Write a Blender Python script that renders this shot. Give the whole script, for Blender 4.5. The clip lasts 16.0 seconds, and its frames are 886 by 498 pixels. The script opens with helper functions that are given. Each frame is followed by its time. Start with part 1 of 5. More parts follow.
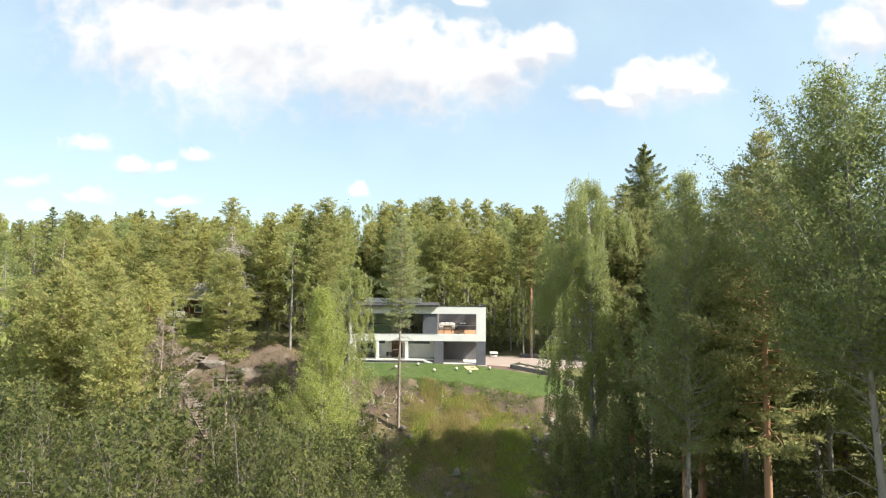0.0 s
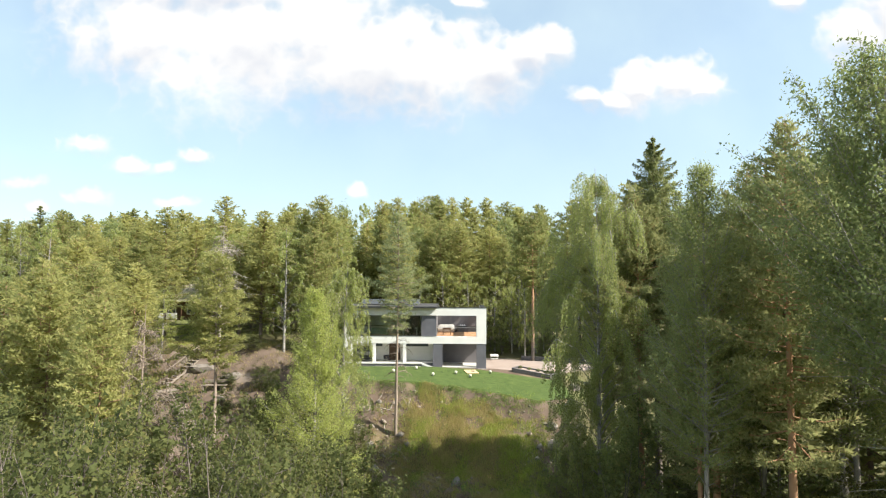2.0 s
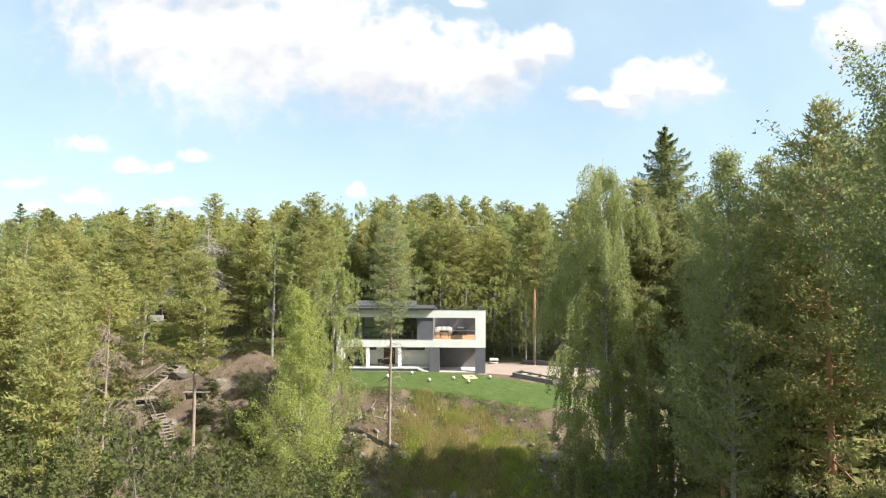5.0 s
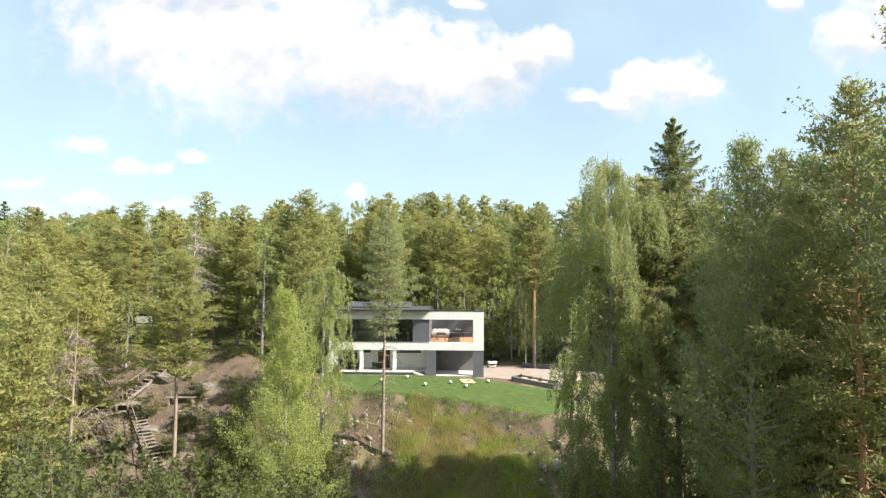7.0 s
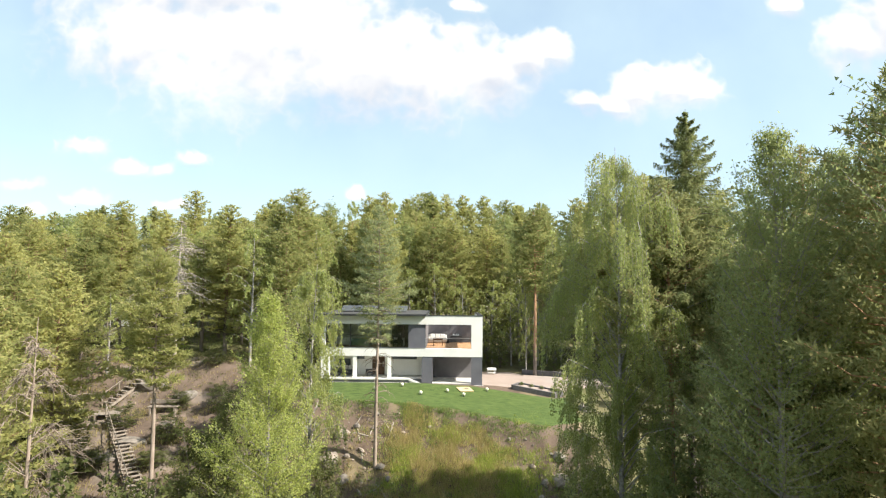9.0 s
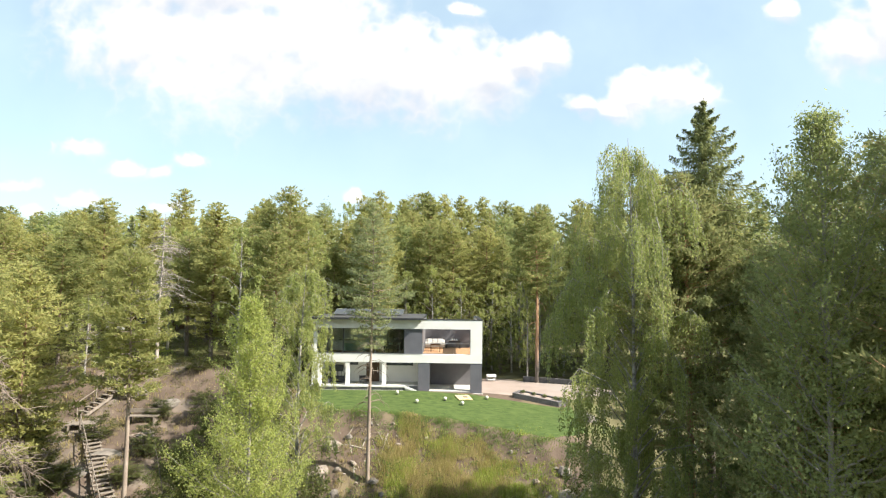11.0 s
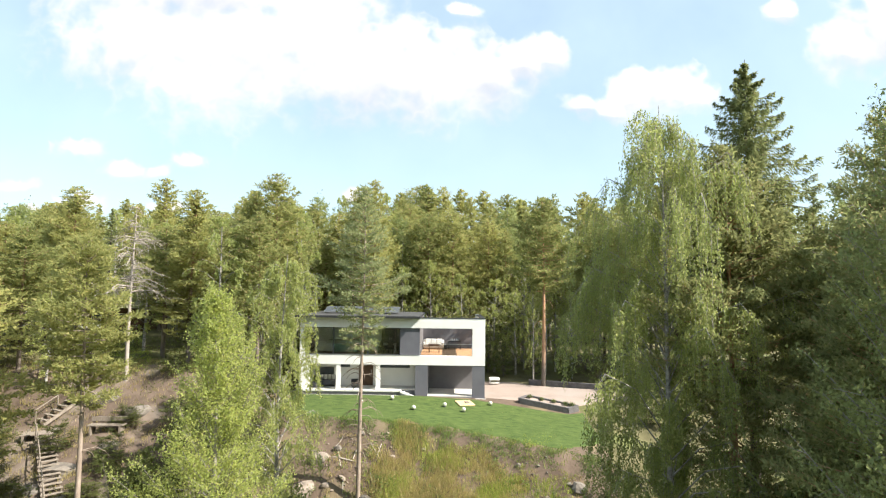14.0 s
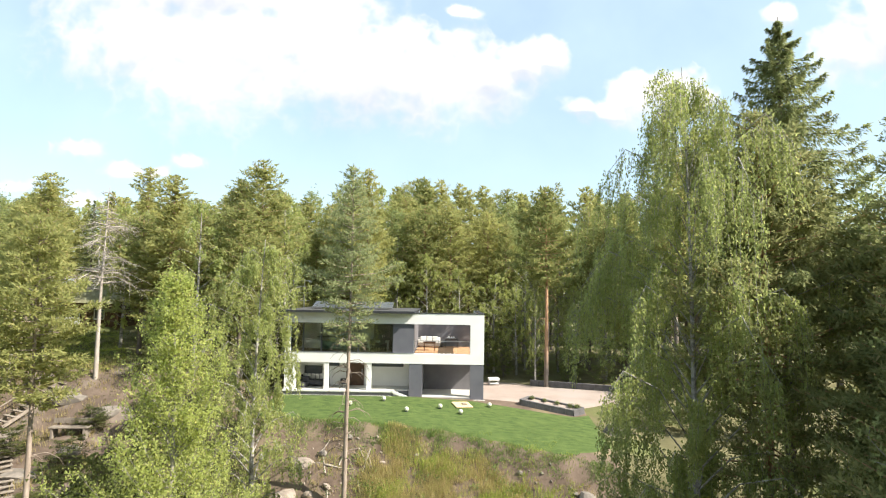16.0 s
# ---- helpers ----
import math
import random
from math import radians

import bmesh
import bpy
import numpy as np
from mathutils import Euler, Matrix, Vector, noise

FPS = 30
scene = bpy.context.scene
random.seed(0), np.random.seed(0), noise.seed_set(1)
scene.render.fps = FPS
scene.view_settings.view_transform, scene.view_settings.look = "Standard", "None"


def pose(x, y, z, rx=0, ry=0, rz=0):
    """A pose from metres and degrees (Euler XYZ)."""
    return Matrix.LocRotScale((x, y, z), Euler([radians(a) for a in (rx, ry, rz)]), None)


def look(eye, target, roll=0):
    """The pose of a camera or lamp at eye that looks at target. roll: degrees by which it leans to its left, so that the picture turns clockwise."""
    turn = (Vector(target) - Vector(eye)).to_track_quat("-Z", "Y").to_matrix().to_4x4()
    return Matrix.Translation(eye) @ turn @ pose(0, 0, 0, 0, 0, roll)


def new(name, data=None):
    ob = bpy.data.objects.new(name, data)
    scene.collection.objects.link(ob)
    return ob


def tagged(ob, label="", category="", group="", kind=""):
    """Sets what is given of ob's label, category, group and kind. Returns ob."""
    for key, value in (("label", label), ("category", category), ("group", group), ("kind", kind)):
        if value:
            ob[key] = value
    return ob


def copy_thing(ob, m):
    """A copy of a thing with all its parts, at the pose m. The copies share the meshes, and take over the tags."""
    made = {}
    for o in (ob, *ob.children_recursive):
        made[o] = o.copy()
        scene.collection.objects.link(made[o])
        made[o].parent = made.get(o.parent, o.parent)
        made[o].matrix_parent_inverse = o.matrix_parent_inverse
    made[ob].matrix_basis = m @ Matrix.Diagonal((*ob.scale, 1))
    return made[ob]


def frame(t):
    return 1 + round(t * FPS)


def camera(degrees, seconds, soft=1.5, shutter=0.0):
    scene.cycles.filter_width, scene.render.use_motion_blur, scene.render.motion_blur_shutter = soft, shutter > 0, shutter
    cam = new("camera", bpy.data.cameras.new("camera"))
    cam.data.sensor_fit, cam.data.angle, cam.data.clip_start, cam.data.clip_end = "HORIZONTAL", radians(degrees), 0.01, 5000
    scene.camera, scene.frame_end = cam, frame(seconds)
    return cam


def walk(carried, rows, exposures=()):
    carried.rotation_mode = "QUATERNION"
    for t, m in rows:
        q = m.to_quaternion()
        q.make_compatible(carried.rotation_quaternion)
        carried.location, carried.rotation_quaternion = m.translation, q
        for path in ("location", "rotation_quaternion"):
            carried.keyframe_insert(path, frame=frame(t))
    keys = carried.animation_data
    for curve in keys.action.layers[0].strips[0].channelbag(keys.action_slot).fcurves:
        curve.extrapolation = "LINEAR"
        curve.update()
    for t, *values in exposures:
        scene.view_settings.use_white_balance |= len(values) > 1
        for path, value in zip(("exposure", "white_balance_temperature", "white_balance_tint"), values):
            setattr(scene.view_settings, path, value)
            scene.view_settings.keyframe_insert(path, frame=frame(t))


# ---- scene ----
cam = camera(76.0, 16.0, soft=1.2)
PATH = [
    (0, (0.127, -0.965, 8.885), (0.088, 1.031, 9.006), 0.4),
    (0.5, (0.103, -0.463, 8.89), (0.063, 1.533, 9.01), 0.3),
    (1, (0.097, 0.052, 8.895), (0.058, 2.048, 9.016), 0.3),
    (1.5, (0.088, 0.518, 8.894), (0.05, 2.514, 9.017), 0.3),
    (2, (0.082, 1.013, 8.901), (0.047, 3.009, 9.024), 0.3),
    (2.5, (0.126, 1.494, 8.922), (0.091, 3.49, 9.045), 0.3),
    (3, (0.184, 2.003, 8.912), (0.149, 3.998, 9.037), 0.3),
    (3.5, (0.223, 2.481, 8.941), (0.188, 4.477, 9.064), 0.2),
    (4, (0.233, 2.996, 8.94), (0.199, 4.991, 9.063), 0.3),
    (6.5, (0.404, 5.457, 8.856), (0.374, 7.453, 8.984), 0.2),
    (7, (0.482, 6.015, 8.844), (0.452, 8.011, 8.973), 0.3),
    (7.5, (0.542, 6.531, 8.888), (0.512, 8.526, 9.018), 0.3),
    (8, (0.604, 7.142, 8.953), (0.574, 9.138, 9.084), 0.4),
    (8.5, (0.619, 7.687, 9.015), (0.59, 9.683, 9.146), 0.4),
    (9, (0.677, 8.294, 9.02), (0.648, 10.289, 9.155), 0.5),
    (11.5, (0.542, 11.559, 8.93), (0.522, 13.553, 9.077), 0.7),
    (12, (0.49, 12.27, 8.902), (0.47, 14.264, 9.049), 0.7),
    (12.5, (0.494, 12.941, 8.868), (0.475, 14.935, 9.015), 0.6),
    (13, (0.497, 13.678, 8.8), (0.48, 15.672, 8.946), 0.6),
    (13.5, (0.501, 14.341, 8.697), (0.484, 16.335, 8.844), 0.7),
    (14, (0.486, 15.087, 8.599), (0.471, 17.081, 8.746), 0.7),
    (14.5, (0.511, 15.814, 8.417), (0.497, 17.809, 8.566), 0.8),
    (15, (0.569, 16.618, 8.254), (0.556, 18.612, 8.406), 0.8),
    (15.5, (0.613, 17.373, 8.099), (0.6, 19.367, 8.253), 0.9),
    (16, (0.715, 18.209, 7.956), (0.702, 20.203, 8.11), 0.9),
]
walk(cam, [(t, look(eye, target, roll)) for t, eye, target, roll in PATH], exposures=((0, 1.02), (8, 1.07), (16, 1.17)))

# ---------------------------------------------------------------- light
SUN_TO = Vector((1.0, -0.35, 1.0)).normalized()
sun = new("sun", bpy.data.lights.new("sun", "SUN"))
sun.data.energy, sun.data.angle, sun.data.color = 5.0, radians(0.5), (1.0, 0.94, 0.83)
sun.matrix_world = look(tuple(SUN_TO * 200), (0, 0, 0))


def sky_world():
    w = bpy.data.worlds.new("sky")
    scene.world = w
    w.use_nodes = True
    nt = w.node_tree
    nt.nodes.clear()
    N, L = nt.nodes.new, nt.links.new

    def math_node(op, a, b=None, clamp=False):
        n = N("ShaderNodeMath")
        n.operation, n.use_clamp = op, clamp
        for k, v in enumerate((a, b)):
            if v is None:
                continue
            if isinstance(v, (int, float)):
                n.inputs[k].default_value = v
            else:
                L(v, n.inputs[k])
        return n.outputs[0]

    def vec(op, a, b, out=0):
        n = N("ShaderNodeVectorMath")
        n.operation = op
        for k, v in enumerate((a, b)):
            if v is None:
                continue
            if isinstance(v, tuple):
                n.inputs[k].default_value = v
            else:
                L(v, n.inputs[k])
        return n.outputs[out]

    tex = N("ShaderNodeTexCoord")
    sep = N("ShaderNodeSeparateXYZ")
    L(tex.outputs["Generated"], sep.inputs[0])
    ahead = math_node("MAXIMUM", math_node("ABSOLUTE", sep.outputs[1]), 0.05)
    flat = N("ShaderNodeCombineXYZ")
    L(math_node("DIVIDE", sep.outputs[0], ahead), flat.inputs[0])
    L(math_node("DIVIDE", sep.outputs[2], ahead), flat.inputs[1])
    coarse = N("ShaderNodeTexNoise")
    coarse.inputs["Scale"].default_value, coarse.inputs["Detail"].default_value = 5, 4
    L(flat.outputs[0], coarse.inputs["Vector"])
    shift = vec("SUBTRACT", coarse.outputs["Color"], (0.5, 0.5, 0.5))
    shift = vec("MULTIPLY", shift, (0.07, 0.05, 0.0))
    p = vec("ADD", flat.outputs[0], shift)
    # rounded heads and wisps at several sizes
    heads, wisps = N("ShaderNodeTexNoise"), N("ShaderNodeTexNoise")
    for n, scale, detail in ((heads, 13, 3), (wisps, 17, 8)):
        n.inputs["Scale"].default_value, n.inputs["Detail"].default_value = scale, detail
        L(p, n.inputs["Vector"])
    # cumulus clouds: centre and half size, as slopes to the side and upwards
    clouds = [(-.56, .455, .18, .11, 1), (-.40, .44, .22, .15, 1), (-.25, .455, .15, .14, 1), (-.16, .40, .17, .10, 1), (-.05, .385, .13, .10, 1),
              (.06, .39, .09, .08, 1), (.13, .42, .07, .05, 1), (.18, .43, .045, .045, .9), (-.45, .56, .34, .10, 1), (.40, .372, .07, .055, 1), (.335, .36, .06, .045, 1),
              (.45, .352, .05, .035, .9), (.235, .34, .06, .03, .7), (.29, .33, .10, .04, .7), (.72, .445, .07, .06, 1),
              (.80, .49, .10, .10, 1), (-.66, .255, .10, .042, .40), (-.58, .208, .05, .028, .55), (-.53, .203, .04, .024, .45),
              (-.465, .222, .075, .028, .42), (-.655, .155, .06, .034, .65), (-.77, .185, .09, .034, .35), (-.50, .148, .10, .022, .4), (-.74, .13, .07, .026, .4),
              (-.165, .160, .045, .026, .5), (.02, .51, .05, .02, .7), (.60, .51, .05, .03, .8)]

    def cover(q):
        total = None
        for cx, cy, rx, ry, peak in clouds:
            d = vec("MULTIPLY", vec("SUBTRACT", q, (cx, cy, 0.0)), (1 / rx, 1 / ry, 0.0))
            d = math_node("SUBTRACT", peak, vec("LENGTH", d, None, 1))
            if total is None:
                total = d
            else:
                n = N("ShaderNodeMath")
                n.operation = "SMOOTH_MAX"
                L(total, n.inputs[0])
                L(d, n.inputs[1])
                n.inputs[2].default_value = 0.25
                total = n.outputs[0]
        return math_node("MAXIMUM", total, -1.0)

    total = cover(p)
    # 1 on the upper side of a cloud, 0 on its under side
    upper = math_node("MULTIPLY", math_node("SUBTRACT", total, cover(vec("ADD", p, (0.0, 0.02, 0.0)))), 2.0)
    upper = math_node("ADD", upper, 0.45, True)
    bulge = math_node("ABSOLUTE", math_node("SUBTRACT", heads.outputs["Fac"], 0.5))
    rough = math_node("ADD", math_node("MULTIPLY", math_node("SUBTRACT", 0.09, bulge), 2.2), math_node("MULTIPLY", math_node("SUBTRACT", wisps.outputs["Fac"], 0.5), 0.9))
    dens = math_node("ADD", total, rough)
    edge = N("ShaderNodeMapRange")
    edge.interpolation_type = "SMOOTHSTEP"
    L(math_node("SUBTRACT", math_node("MULTIPLY", upper, 0.12), 0.20), edge.inputs["From Min"])
    L(math_node("SUBTRACT", 0.86, math_node("MULTIPLY", upper, 0.46)), edge.inputs["From Max"])
    L(dens, edge.inputs["Value"])
    air = N("ShaderNodeTexSky")
    air.sky_type, air.sun_disc = "NISHITA", False
    air.sun_elevation = math.asin(SUN_TO.z)
    air.sun_rotation = math.atan2(SUN_TO.x, SUN_TO.y)
    air.air_density, air.dust_density, air.ozone_density = 1.0, 1.2, 1.5
    blue = N("ShaderNodeBackground")
    blue.inputs["Strength"].default_value = 0.115
    L(air.outputs[0], blue.inputs["Color"])
    # thin high haze between the clouds
    haze = N("ShaderNodeBackground")
    haze.inputs["Color"].default_value, haze.inputs["Strength"].default_value = (0.73, 0.917, 0.95, 1), 0.55
    veil = N("ShaderNodeMapRange")
    veil.inputs["From Min"].default_value, veil.inputs["From Max"].default_value = 0.30, 0.70
    veil.inputs["To Min"].default_value, veil.inputs["To Max"].default_value = 0.42, 0.62
    L(coarse.outputs["Fac"], veil.inputs["Value"])
    pale = N("ShaderNodeMixShader")
    L(veil.outputs[0], pale.inputs[0])
    L(blue.outputs[0], pale.inputs[1])
    L(haze.outputs[0], pale.inputs[2])
    white = N("ShaderNodeBackground")
    tone = N("ShaderNodeMapRange")
    tone.inputs["From Min"].default_value, tone.inputs["From Max"].default_value = -0.1, 0.6
    lumps = math_node("MULTIPLY", math_node("SUBTRACT", coarse.outputs["Fac"], 0.5), 1.6)
    L(math_node("ADD", math_node("ADD", lumps, upper), math_node("MULTIPLY", rough, 0.5)), tone.inputs["Value"])
    mix = N("ShaderNodeMix")
    mix.data_type = "RGBA"
    mix.inputs["A"].default_value, mix.inputs["B"].default_value = (0.70, 0.73, 0.80, 1), (1.0, 0.99, 0.965, 1)
    L(tone.outputs[0], mix.inputs["Factor"])
    L(mix.outputs["Result"], white.inputs["Color"])
    white.inputs["Strength"].default_value = 0.545
    join = N("ShaderNodeMixShader")
    L(edge.outputs[0], join.inputs[0])
    L(pale.outputs[0], join.inputs[1])
    L(white.outputs[0], join.inputs[2])
    out = N("ShaderNodeOutputWorld")
    L(join.outputs[0], out.inputs["Surface"])


sky_world()


# ---------------------------------------------------------------- materials
def material(name, a, b, scale=4.0, rough=0.8, bump=0.0, fine=60.0, metal=0.0, spec=0.3, stretch=(1, 1, 1), spots=None):
    """Two colours mixed by coarse and fine noise in metres; spots: a third colour in patches."""
    m = bpy.data.materials.new(name)
    m.use_nodes = True
    nt = m.node_tree
    N, L = nt.nodes.new, nt.links.new
    bsdf = nt.nodes["Principled BSDF"]
    tc = N("ShaderNodeTexCoord")
    mp = N("ShaderNodeMapping")
    mp.inputs["Scale"].default_value = stretch
    L(tc.outputs["Object"], mp.inputs[0])
    n1, n2 = N("ShaderNodeTexNoise"), N("ShaderNodeTexNoise")
    for n, s in ((n1, scale), (n2, fine)):
        n.inputs["Scale"].default_value, n.inputs["Detail"].default_value = s, 5
        L(mp.outputs[0], n.inputs["Vector"])
    add = N("ShaderNodeMath")
    add.operation = "MULTIPLY_ADD"
    L(n2.outputs["Fac"], add.inputs[0])
    add.inputs[1].default_value = 0.45
    L(n1.outputs["Fac"], add.inputs[2])
    rng = N("ShaderNodeMapRange")
    rng.inputs["From Min"].default_value, rng.inputs["From Max"].default_value = 0.45, 1.0
    L(add.outputs[0], rng.inputs["Value"])
    mix = N("ShaderNodeMix")
    mix.data_type = "RGBA"
    mix.inputs["A"].default_value, mix.inputs["B"].default_value = (*a, 1), (*b, 1)
    L(rng.outputs[0], mix.inputs["Factor"])
    colour = mix.outputs["Result"]
    if spots:
        n3 = N("ShaderNodeTexNoise")
        n3.inputs["Scale"].default_value, n3.inputs["Detail"].default_value = scale * 0.37, 6
        L(tc.outputs["Object"], n3.inputs["Vector"])
        r3 = N("ShaderNodeMapRange")
        r3.inputs["From Min"].default_value, r3.inputs["From Max"].default_value = 0.52, 0.66
        L(n3.outputs["Fac"], r3.inputs["Value"])
        m3 = N("ShaderNodeMix")
        m3.data_type = "RGBA"
        L(r3.outputs[0], m3.inputs["Factor"])
        L(colour, m3.inputs["A"])
        m3.inputs["B"].default_value = (*spots, 1)
        colour = m3.outputs["Result"]
    L(colour, bsdf.inputs["Base Color"])
    bsdf.inputs["Roughness"].default_value, bsdf.inputs["Metallic"].default_value = rough, metal
    bsdf.inputs["Specular IOR Level"].default_value = spec
    if bump:
        bp = N("ShaderNodeBump")
        bp.inputs["Strength"].default_value, bp.inputs["Distance"].default_value = 0.6, bump
        L(add.outputs[0], bp.inputs["Height"])
        L(bp.outputs[0], bsdf.inputs["Normal"])
    return m


def leaf_material(name, dark, light, dry, glow=0.35, by_tree=0.42):
    """Leaves or needles: tint by tree and by single leaf, light passing through."""
    m = bpy.data.materials.new(name)
    m.use_nodes = True
    nt = m.node_tree
    N, L = nt.nodes.new, nt.links.new
    bsdf = nt.nodes["Principled BSDF"]
    out = nt.nodes["Material Output"]
    info, geo = N("ShaderNodeObjectInfo"), N("ShaderNodeNewGeometry")
    f = N("ShaderNodeMath")
    f.operation = "MULTIPLY_ADD"
    L(info.outputs["Random"], f.inputs[0])
    f.inputs[1].default_value = by_tree
    g = N("ShaderNodeMath")
    g.operation = "MULTIPLY"
    L(geo.outputs["Random Per Island"], g.inputs[0])
    g.inputs[1].default_value = 1 - by_tree
    L(g.outputs[0], f.inputs[2])
    mix = N("ShaderNodeMix")
    mix.data_type = "RGBA"
    mix.inputs["A"].default_value, mix.inputs["B"].default_value = (*dark, 1), (*light, 1)
    L(f.outputs[0], mix.inputs["Factor"])
    # a few dry or yellow leaves
    few = N("ShaderNodeMapRange")
    few.inputs["From Min"].default_value, few.inputs["From Max"].default_value = 0.86, 1.0
    L(geo.outputs["Random Per Island"], few.inputs["Value"])
    mix2 = N("ShaderNodeMix")
    mix2.data_type = "RGBA"
    L(few.outputs[0], mix2.inputs["Factor"])
    L(mix.outputs["Result"], mix2.inputs["A"])
    mix2.inputs["B"].default_value = (*dry, 1)
    L(mix2.outputs["Result"], bsdf.inputs["Base Color"])
    bsdf.inputs["Roughness"].default_value, bsdf.inputs["Specular IOR Level"].default_value = 0.7, 0.12
    tr = N("ShaderNodeBsdfTranslucent")
    L(mix2.outputs["Result"], tr.inputs["Color"])
    join = N("ShaderNodeMixShader")
    join.inputs[0].default_value = glow
    L(bsdf.outputs[0], join.inputs[1])
    L(tr.outputs[0], join.inputs[2])
    L(join.outputs[0], out.inputs["Surface"])
    return m


def glass_material(name, tint, ior):
    m = bpy.data.materials.new(name)
    m.use_nodes = True
    nt = m.node_tree
    N, L = nt.nodes.new, nt.links.new
    nt.nodes.remove(nt.nodes["Principled BSDF"])
    out = nt.nodes["Material Output"]
    clear, gloss, fr, mix = N("ShaderNodeBsdfTransparent"), N("ShaderNodeBsdfGlossy"), N("ShaderNodeFresnel"), N("ShaderNodeMixShader")
    clear.inputs["Color"].default_value = (*tint, 1)
    gloss.inputs["Roughness"].default_value = 0.0
    fr.inputs["IOR"].default_value = ior
    L(fr.outputs[0], mix.inputs[0])
    L(clear.outputs[0], mix.inputs[1])
    L(gloss.outputs[0], mix.inputs[2])
    L(mix.outputs[0], out.inputs["Surface"])
    return m


M_GLASS = glass_material("window_glass", (0.90, 0.94, 0.92), 1.85)
M_CLEAR = glass_material("railing_glass", (0.94, 0.95, 0.95), 1.25)
M_WHITE = material("white_render", (0.74, 0.73, 0.70), (0.84, 0.83, 0.80), 0.8, 0.85, 0.002, 90)
M_GREY = material("grey_cladding", (0.115, 0.115, 0.135), (0.15, 0.15, 0.17), 1.2, 0.6, 0.001, 40)
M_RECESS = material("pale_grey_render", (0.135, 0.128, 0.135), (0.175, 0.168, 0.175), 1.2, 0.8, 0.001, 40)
M_PLINTH = material("plinth_render", (0.13, 0.13, 0.135), (0.20, 0.20, 0.20), 2.0, 0.85, 0.003, 50)
M_FASCIA = material("dark_fascia", (0.025, 0.026, 0.03), (0.045, 0.046, 0.05), 2.0, 0.5, 0, 30)
M_FRAME = material("window_frame_grey", (0.05, 0.052, 0.056), (0.075, 0.078, 0.082), 3.0, 0.45, 0, 40)
M_ROOF = material("roof_felt", (0.05, 0.05, 0.052), (0.09, 0.09, 0.09), 1.5, 0.9, 0.003, 30)
M_SOLAR = material("solar_cell", (0.07, 0.08, 0.095), (0.11, 0.12, 0.14), 2.0, 0.22, 0, 20, spec=0.5)
M_STEEL = material("steel", (0.42, 0.43, 0.45), (0.55, 0.55, 0.56), 5.0, 0.35, 0, 60, metal=0.9)
M_DECK = material("deck_board", (0.42, 0.22, 0.11), (0.60, 0.36, 0.20), 2.0, 0.6, 0.002, 25, stretch=(1, 8, 1))
M_FLOORING = material("parquet", (0.22, 0.13, 0.07), (0.33, 0.2, 0.11), 2.0, 0.35, 0.0, 25, stretch=(1, 6, 1))
M_INNER = material("inner_paint", (0.74, 0.74, 0.72), (0.82, 0.82, 0.80), 0.7, 0.9, 0, 50)
M_CONCRETE = material("pale_concrete", (0.46, 0.44, 0.41), (0.60, 0.58, 0.54), 1.6, 0.85, 0.003, 40)
M_BLOCK = material("grey_block", (0.105, 0.098, 0.10), (0.175, 0.165, 0.165), 3.0, 0.9, 0.006, 35)
M_GRAVEL = material("yard_gravel", (0.265, 0.21, 0.18), (0.37, 0.298, 0.258), 0.6, 0.95, 0.01, 30, spots=(0.33, 0.28, 0.25))
M_FABRIC = material("pale_fabric", (0.55, 0.53, 0.50), (0.68, 0.66, 0.62), 3.0, 0.95, 0.003, 80)
M_DARKFAB = material("dark_fabric", (0.05, 0.05, 0.055), (0.09, 0.09, 0.095), 3.0, 0.95, 0.003, 80)
M_TEAL = material("green_fabric", (0.20, 0.30, 0.25), (0.30, 0.40, 0.34), 3.0, 0.95, 0.003, 80)
M_DARKWOOD = material("dark_wood", (0.07, 0.04, 0.025), (0.14, 0.08, 0.05), 3.0, 0.55, 0.002, 30, stretch=(1, 6, 1))
M_NEWWOOD = material("new_timber", (0.62, 0.46, 0.24), (0.76, 0.60, 0.34), 2.0, 0.75, 0.002, 30, stretch=(1, 7, 1))
M_OLDWOOD = material("weathered_timber", (0.15, 0.125, 0.10), (0.33, 0.28, 0.235), 2.5, 0.9, 0.005, 35, stretch=(6, 1, 1))
M_LAMPGLOBE = material("lamp_globe_white", (0.50, 0.51, 0.38), (0.74, 0.73, 0.60), 9.0, 0.4, 0, 30)
M_ROCK = material("granite", (0.12, 0.105, 0.09), (0.25, 0.22, 0.19), 2.2, 0.9, 0.03, 18)
M_PALEROCK = material("pale_granite", (0.19, 0.155, 0.125), (0.36, 0.30, 0.25), 2.2, 0.9, 0.03, 18)
M_BARK = material("grey_bark", (0.09, 0.075, 0.06), (0.22, 0.19, 0.165), 3.0, 0.95, 0.02, 22, stretch=(3, 3, 0.6))
M_ASPENBARK = material("pale_aspen_bark", (0.21, 0.19, 0.165), (0.36, 0.33, 0.29), 2.2, 0.9, 0.01, 16, stretch=(2, 2, 0.7))
M_WARMBARK = material("warm_grey_bark", (0.20, 0.15, 0.115), (0.40, 0.33, 0.27), 3.0, 0.95, 0.015, 20, stretch=(3, 3, 0.6))
M_BIRCHBARK = material("white_birch_bark", (0.08, 0.07, 0.06), (0.50, 0.47, 0.43), 2.0, 0.8, 0.008, 9, stretch=(2, 2, 3.5))
M_DEADWOOD = material("dead_grey_wood", (0.26, 0.22, 0.185), (0.46, 0.41, 0.36), 3.0, 0.9, 0.01, 25, stretch=(3, 3, 0.6))
